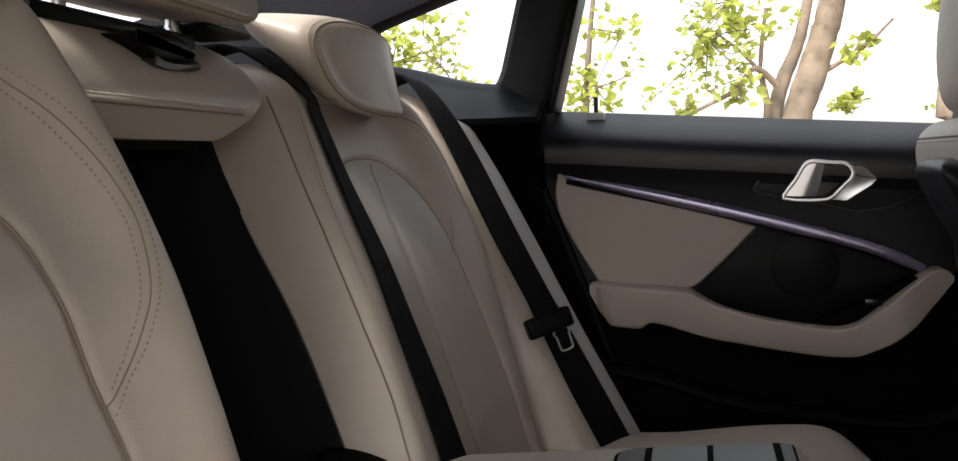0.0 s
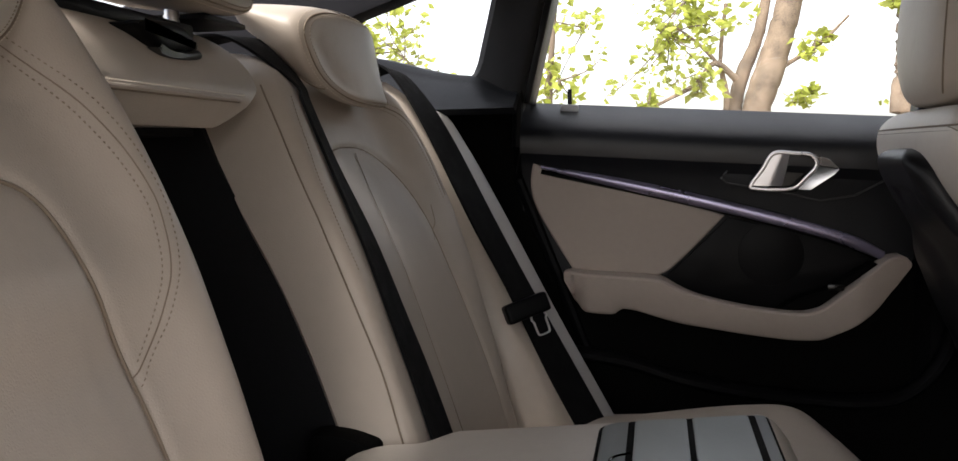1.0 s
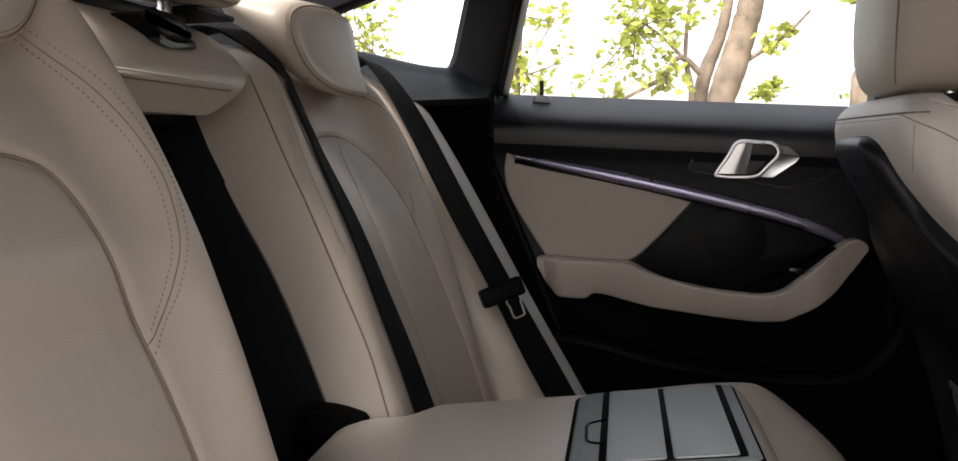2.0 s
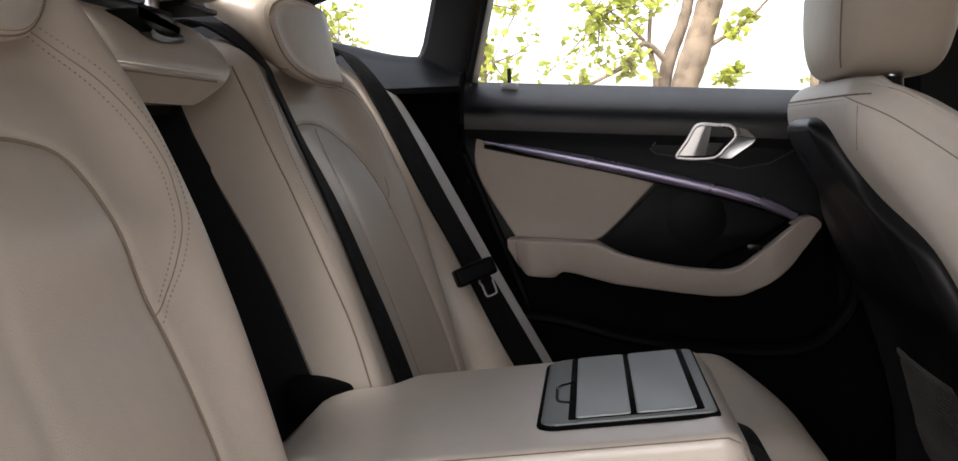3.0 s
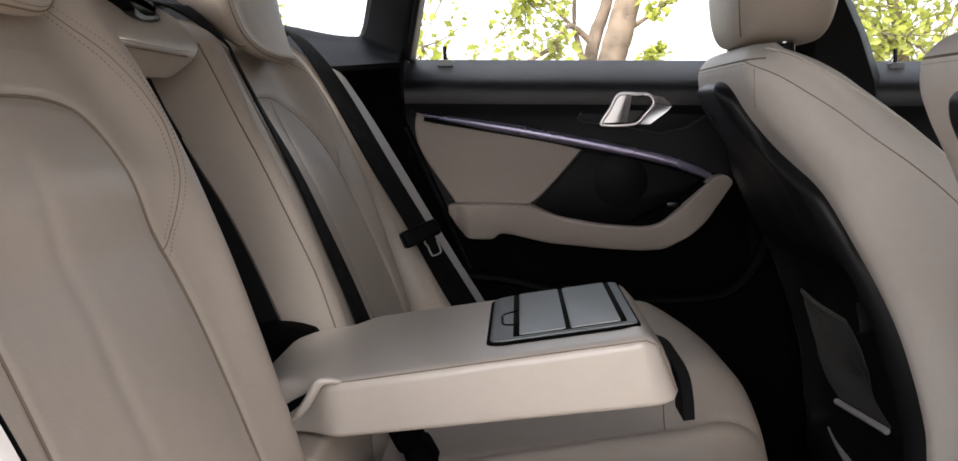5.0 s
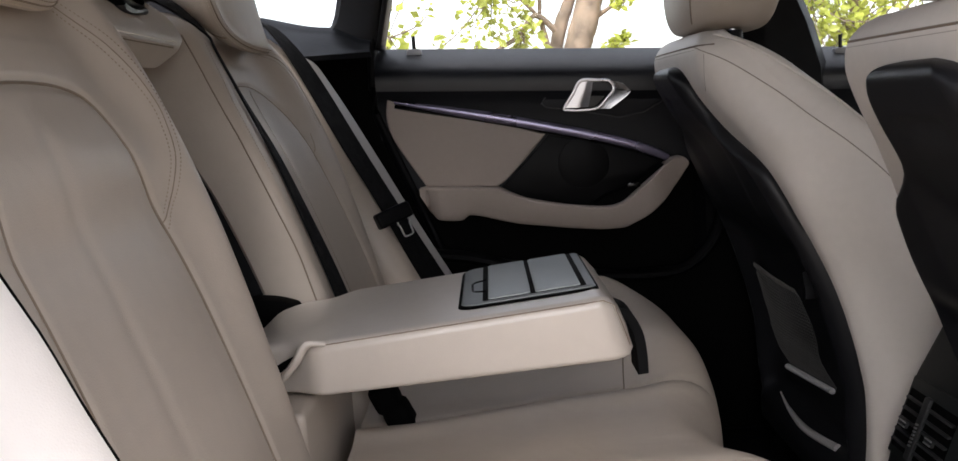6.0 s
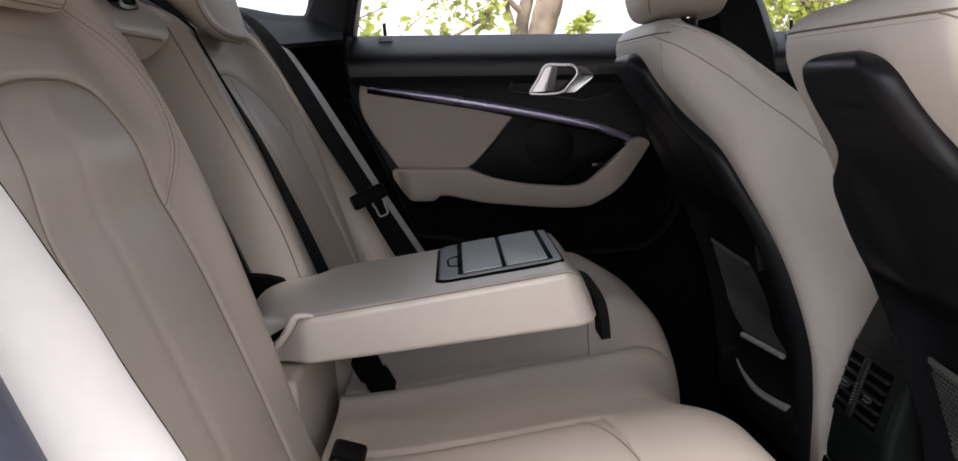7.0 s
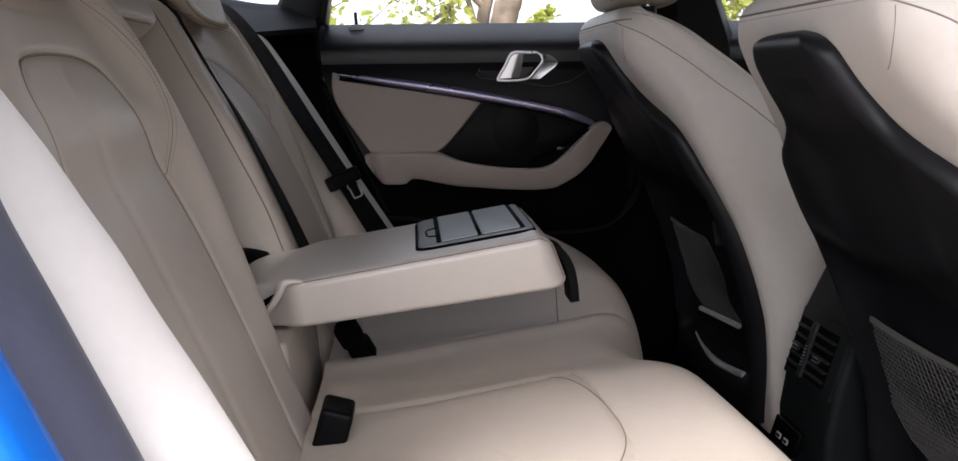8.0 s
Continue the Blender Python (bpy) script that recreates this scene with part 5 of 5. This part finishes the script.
    part("net_hem", ribbon([net_point(u, 0) for u in np.linspace(0, 1, 17)], [net_point(u, 0.055) + Vector((-0.001, 0, 0)) for u in np.linspace(0, 1, 17)], 0.001), NET_HEM, seat, "pale woven hem of the map net")
    # two silver bars stand in for reflections on glossy lower edges
    part("net_edge_glint", tube([net_point(u, 1) + Vector((-0.006, 0, -0.004)) for u in np.linspace(0.02, 1.0, 15)], 0.0050, 8), SILVER, seat, "lower edge of the map pocket, its bright reflection painted silver")
    foot = [(SEAT_BACK(z) + plan(y, z) - 0.024 + pocket(y, z), y, z) for y, z in ((0.140, 0.392), (0.08, 0.386), (0.0, 0.383), (-0.06, 0.386), (-0.115, 0.391))]
    part("foot_glint", tube(spline(foot, 4), 0.0060, 8, taper=lambda s: 0.25 + 0.75 * step(0, 0.6, s)), SILVER, seat, "silver bar for the light reflected at the shell's foot")
    clip = prism([(-0.052, 0.592), (-0.072, 0.602), (-0.070, 0.616), (-0.058, 0.640), (-0.050, 0.612)], SEAT_BACK(0.61) + 0.004, SEAT_BACK(0.61) + 0.030, 0.002, axis="x")
    part("bag_hook", clip, SHELL_GREY, seat, "small black bag hook beside the net")
    # headrest
    rows = []
    for j in range(33):
        a = math.pi * j / 32
        v = 0.5 - 0.5 * math.cos(a)
        z = 0.993 + 0.196 * v
        rim_ = max(0.02, math.sin(a)) ** 0.40
        xm = 0.341 + 0.012 * v
        row = []
        for i in range(48):
            t = 2 * math.pi * i / 48
            c, s = math.cos(t), math.sin(t)
            row.append((xm + abs(c) ** 0.6 * (1 if c > 0 else -1) * 0.074 * (0.4 + 0.6 * rim_), abs(s) ** 0.6 * (1 if s > 0 else -1) * 0.125 * rim_, z))
        rows.append(row)
    hr = part("headrest", quads(rows, closed_u=True, cap=True), LEATHER, seat, "oyster leather front headrest", smooth=60)
    ring_ = [rows[j][29] for j in range(5, 28)]
    part("headrest_seam", tube([(x - 0.0002, y - 0.0002, z) for x, y, z in ring_], 0.0010, 6), SEAM, hr)
    for yy in (-0.06, 0.06):
        part("post", tube([(0.345, yy, 0.97), (0.345, yy, 1.04)], 0.005, 12), CHROME, hr, "steel headrest post")
        part("post_collar", tube([(0.345, yy, 0.965), (0.345, yy, 0.9925)], 0.014, 14), BLACK_HARD, seat, "black post collar")
    # cushion and rails
    part("seat_cushion", block(0.56, 1.06, -0.235, 0.235, 0.38, 0.52, 0.05, 4), LEATHER, seat, "oyster leather seat cushion")
    part("seat_base", block(0.52, 1.00, -0.22, 0.22, 0.27, 0.39, 0.02, 2), BLACK_HARD, seat, "black seat base")
    for yy in (-0.19, 0.19):
        part("rail_cover", prism([(0.46, 0.30), (0.52, 0.34), (0.62, 0.30), (0.62, 0.262), (0.46, 0.262)], yy - 0.012, yy + 0.012, 0.004), BLACK_HARD, seat, "black seat rail cover")
    return seat


seat = build_front_seat()
seat.location = (0, 0.375, 0)
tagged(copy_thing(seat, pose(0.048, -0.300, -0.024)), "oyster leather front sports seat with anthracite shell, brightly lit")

# ---- centre console ----
console = thing("centre_console", "dark grey-green centre console with rear air vents and oyster lid", "car console")
part("console_body", prism([(0.547, 0.628), (0.503, 0.548), (0.473, 0.468), (0.458, 0.40), (0.455, 0.30), (0.46, 0.26), (1.3, 0.26), (1.3, 0.62), (0.6, 0.636)], -0.046, 0.110, 0.012, 3), CONSOLE, console, "dark grey-green console body")
part("console_lid", prism([(0.552, 0.640), (0.60, 0.648), (0.95, 0.650), (0.95, 0.632), (0.6, 0.634)], -0.036, 0.100, 0.006, 2), LEATHER, console, "closed oyster leather console lid")


def vent_at(y, z, out):
    return (0.502 - (0.544 - z) * 0.375 - out, y + 0.036, z)


def vent_block(name, y0, y1, z0, z1, o0, o1, mat, label="", bevel=0.002):
    bm = bmesh.new()
    lo = [bm.verts.new(vent_at(y, z, o0)) for y, z in ((y0, z0), (y1, z0), (y1, z1), (y0, z1))]
    hi = [bm.verts.new(vent_at(y, z, o1)) for y, z in ((y0, z0), (y1, z0), (y1, z1), (y0, z1))]
    bm.faces.new(lo)
    bm.faces.new(hi)
    for i in range(4):
        bm.faces.new((lo[i], lo[(i + 1) % 4], hi[(i + 1) % 4], hi[i]))
    if bevel:
        bmesh.ops.bevel(bm, geom=bm.edges[:], offset=bevel, segments=2, affect="EDGES", profile=0.6)
    return part(name, bm, mat, vent if name != "vent_housing" else console, label)


vent = vent_block("vent_housing", -0.076, 0.066, 0.452, 0.546, -0.01, 0.004, CONSOLE, "dark grey rear air vent housing", 0.003)
vent_block("vent_recess", -0.054, 0.060, 0.462, 0.532, 0.002, 0.0045, BLACK_DEEP, "dark hollow behind the slats", 0)
for k in range(5):
    z = 0.522 - 0.0128 * k
    for a, b in ((-0.053, 0.004), (0.020, 0.059)):
        vent_block("slat", a, b, z - 0.0012, z + 0.0012, 0.003, 0.0085, SLAT, "", 0.0006)
vent_block("vent_divider", 0.005, 0.019, 0.460, 0.534, 0.003, 0.0095, SLAT, "grey vent divider", 0.003)
for k in range(7):
    z = 0.490 + 0.0042 * (k - 3)
    vent_block("thumbwheel_rib", 0.0095, 0.0145, z - 0.0008, z + 0.0008, 0.0092, 0.0115, CHROME, "", 0.0006)
for y in (-0.024, 0.040):
    vent_block("slat_tab", y - 0.010, y + 0.010, 0.4905, 0.4995, 0.0080, 0.0120, SLAT, "grey slider tab on the slats", 0.0015)
    for z in (0.4925, 0.4975):
        vent_block("tab_edge", y - 0.008, y + 0.008, z - 0.0007, z + 0.0007, 0.0112, 0.0130, CHROME, "thin chrome edge", 0.0005)
vent_block("socket_panel", -0.03, 0.050, 0.352, 0.392, -0.010, -0.0015, GLOSS_BLACK, "gloss black socket panel", 0.001)
for y in (0.000, 0.024):
    vent_block("usb_socket", y - 0.007, y + 0.007, 0.368, 0.375, -0.002, 0.0, SILVER, "silver charging socket", 0.0008)
    vent_block("socket_mouth", y - 0.005, y + 0.005, 0.3697, 0.3733, -0.001, 0.0003, BLACK_DEEP, "", 0)

# ---- trees outside ----
def tree(name, label, limbs, crowns, seed, leaf=0.088):
    rnd = random.Random(seed)
    t = thing(name, label, "tree")
    bm = bmesh.new()
    for pts, r0, r1 in limbs:
        p = spline(pts, 12)
        p = [q + np.array([rnd.uniform(-1, 1) * r0 * 0.035 for _ in range(3)]) for q in p]
        f1, f2 = rnd.uniform(0, 6), rnd.uniform(0, 6)
        join(bm, tube(p, r0, 12, taper=lambda s, a=r0, b=r1: (1 - (1 - b / a) * s) * (1 + 0.05 * math.sin(11 * s + f1) + 0.03 * math.sin(29 * s + f2))))
    part("trunk", bm, BARK if limbs[0][1] > 0.05 else TWIG, t, "pale brown bark trunk with limbs", smooth=70)
    bm = bmesh.new()
    tw = bmesh.new()
    for cx, cy, cz, r, n in crowns:
        for q in range(max(3, n // 40)):
            a = Vector((cx, cy, cz))
            b = a + Vector((rnd.gauss(0, r), rnd.gauss(0, r), rnd.gauss(0, r)))
            m = (a + b) / 2 + Vector((rnd.uniform(-.1, .1), rnd.uniform(-.1, .1), rnd.uniform(-.15, .05)))
            line = spline([a, m, b], 5)
            join(tw, tube(line, 0.008, 4, taper=lambda s: 1 - 0.7 * s))
            for _ in range(20):
                pt = line[rnd.randrange(3, len(line))]
                c = Vector(pt) + Vector((rnd.gauss(0, 1), rnd.gauss(0, 1), rnd.gauss(0, 1))) * r * 0.22
                d = Vector((rnd.gauss(0, 1), rnd.gauss(0, 1), rnd.gauss(0, 0.6))).normalized()
                s = d.orthogonal().normalized()
                s.rotate(Matrix.Rotation(rnd.uniform(0, 6.28), 3, d))
                l = leaf * rnd.uniform(0.6, 1.3)
                w = l * 0.32
                f = d.cross(s) * l * 0.10
                vs = [bm.verts.new(c), bm.verts.new(c + d * l * 0.45 + s * w + f), bm.verts.new(c + d * l), bm.verts.new(c + d * l * 0.45 - s * w + f)]
                bm.faces.new((vs[0], vs[1], vs[2]))
                bm.faces.new((vs[0], vs[2], vs[3]))
    tagged(part("twigs", tw, TWIG, t, "thin grey-brown twigs"), kind="stuff")
    tagged(part("crown", bm, LEAF, t, "sparse yellow-green leaves", smooth=0), kind="stuff")
    return t


tree("tree", "leaning pale-barked double-trunk tree with sparse leaves",
     [([(0.40, 7, 0), (0.66, 7.0, 0.8), (0.80, 7, 1.3), (0.93, 7, 1.7), (1.06, 7, 2.2), (1.25, 7, 3.2), (1.4, 7, 4.4)], 0.142, 0.075),
      ([(0.50, 7.02, 0.0), (0.60, 7.05, 1.1), (0.67, 7.05, 1.5), (0.82, 7.1, 1.9), (0.93, 7.2, 2.5)], 0.075, 0.04),
      ([(0.52, 7, 1.0), (0.55, 6.9, 1.35), (0.50, 6.9, 1.65), (0.54, 6.9, 2.1)], 0.03, 0.015),
      ([(0.62, 6.9, 1.5), (0.45, 6.8, 1.62), (0.30, 6.8, 1.46), (0.1, 6.7, 1.35), (-0.1, 6.7, 1.25)], 0.028, 0.012),
      ([(0.5, 6.85, 1.6), (0.3, 6.8, 1.8), (0.1, 6.8, 1.95)], 0.018, 0.008),
      ([(1.0, 7, 1.6), (1.25, 6.9, 1.75), (1.45, 6.8, 1.95)], 0.022, 0.01)],
     [(0.10, 6.8, 1.85, 0.24, 520), (0.25, 6.8, 2.15, 0.26, 480), (-0.05, 6.7, 1.40, 0.10, 80), (0.35, 6.8, 1.55, 0.14, 160), (1.22, 6.9, 1.78, 0.10, 130), (1.12, 6.9, 1.40, 0.08, 90), (1.3, 6.8, 2.2, 0.15, 120)], 3)
tree("tree", "straight pale-barked tree trunk with few leaves",
     [([(1.62, 6, 0), (1.65, 6, 1.0), (1.67, 6, 1.6), (1.68, 6, 2.4), (1.7, 6, 4.0)], 0.09, 0.07)],
     [(1.62, 5.9, 1.9, 0.06, 60), (1.8, 6, 2.6, 0.3, 200)], 5)
tree("tree", "thin tree with sparse yellow-green leaves behind the quarter window",
     [([(-2.3, 6.4, 0), (-2.35, 6.4, 1.2), (-2.5, 6.4, 2.0), (-2.6, 6.4, 3.0)], 0.045, 0.02)],
     [(-2.35, 6.3, 1.75, 0.3, 480), (-2.6, 6.3, 2.1, 0.3, 400), (-1.95, 6.3, 1.7, 0.25, 260), (-2.0, 6.3, 1.35, 0.2, 200)], 7)
tree("tree", "thin tree with sparse yellow-green leaves near the rear pillar",
     [([(-0.85, 6.6, 0), (-0.85, 6.6, 1.2), (-0.8, 6.6, 2.0), (-0.7, 6.6, 2.8)], 0.035, 0.015)],
     [(-0.75, 6.5, 1.5, 0.18, 300), (-0.9, 6.5, 1.25, 0.16, 240), (-0.55, 6.5, 1.9, 0.25, 160)], 9)
tree("tree", "leafy yellow-green tree beyond the front door",
     [([(3.5, 7.5, 0), (3.45, 7.5, 1.2), (3.3, 7.5, 2.2), (3.4, 7.5, 3.4)], 0.07, 0.03),
      ([(3.4, 7.5, 1.3), (3.1, 7.4, 1.6), (2.8, 7.3, 1.75)], 0.025, 0.012)],
     [(2.9, 7.3, 1.7, 0.4, 1200), (3.4, 7.3, 1.4, 0.4, 1200), (3.2, 7.3, 2.2, 0.45, 1000), (2.6, 7.3, 1.3, 0.3, 700), (3.9, 7.3, 1.8, 0.5, 900)], 11)
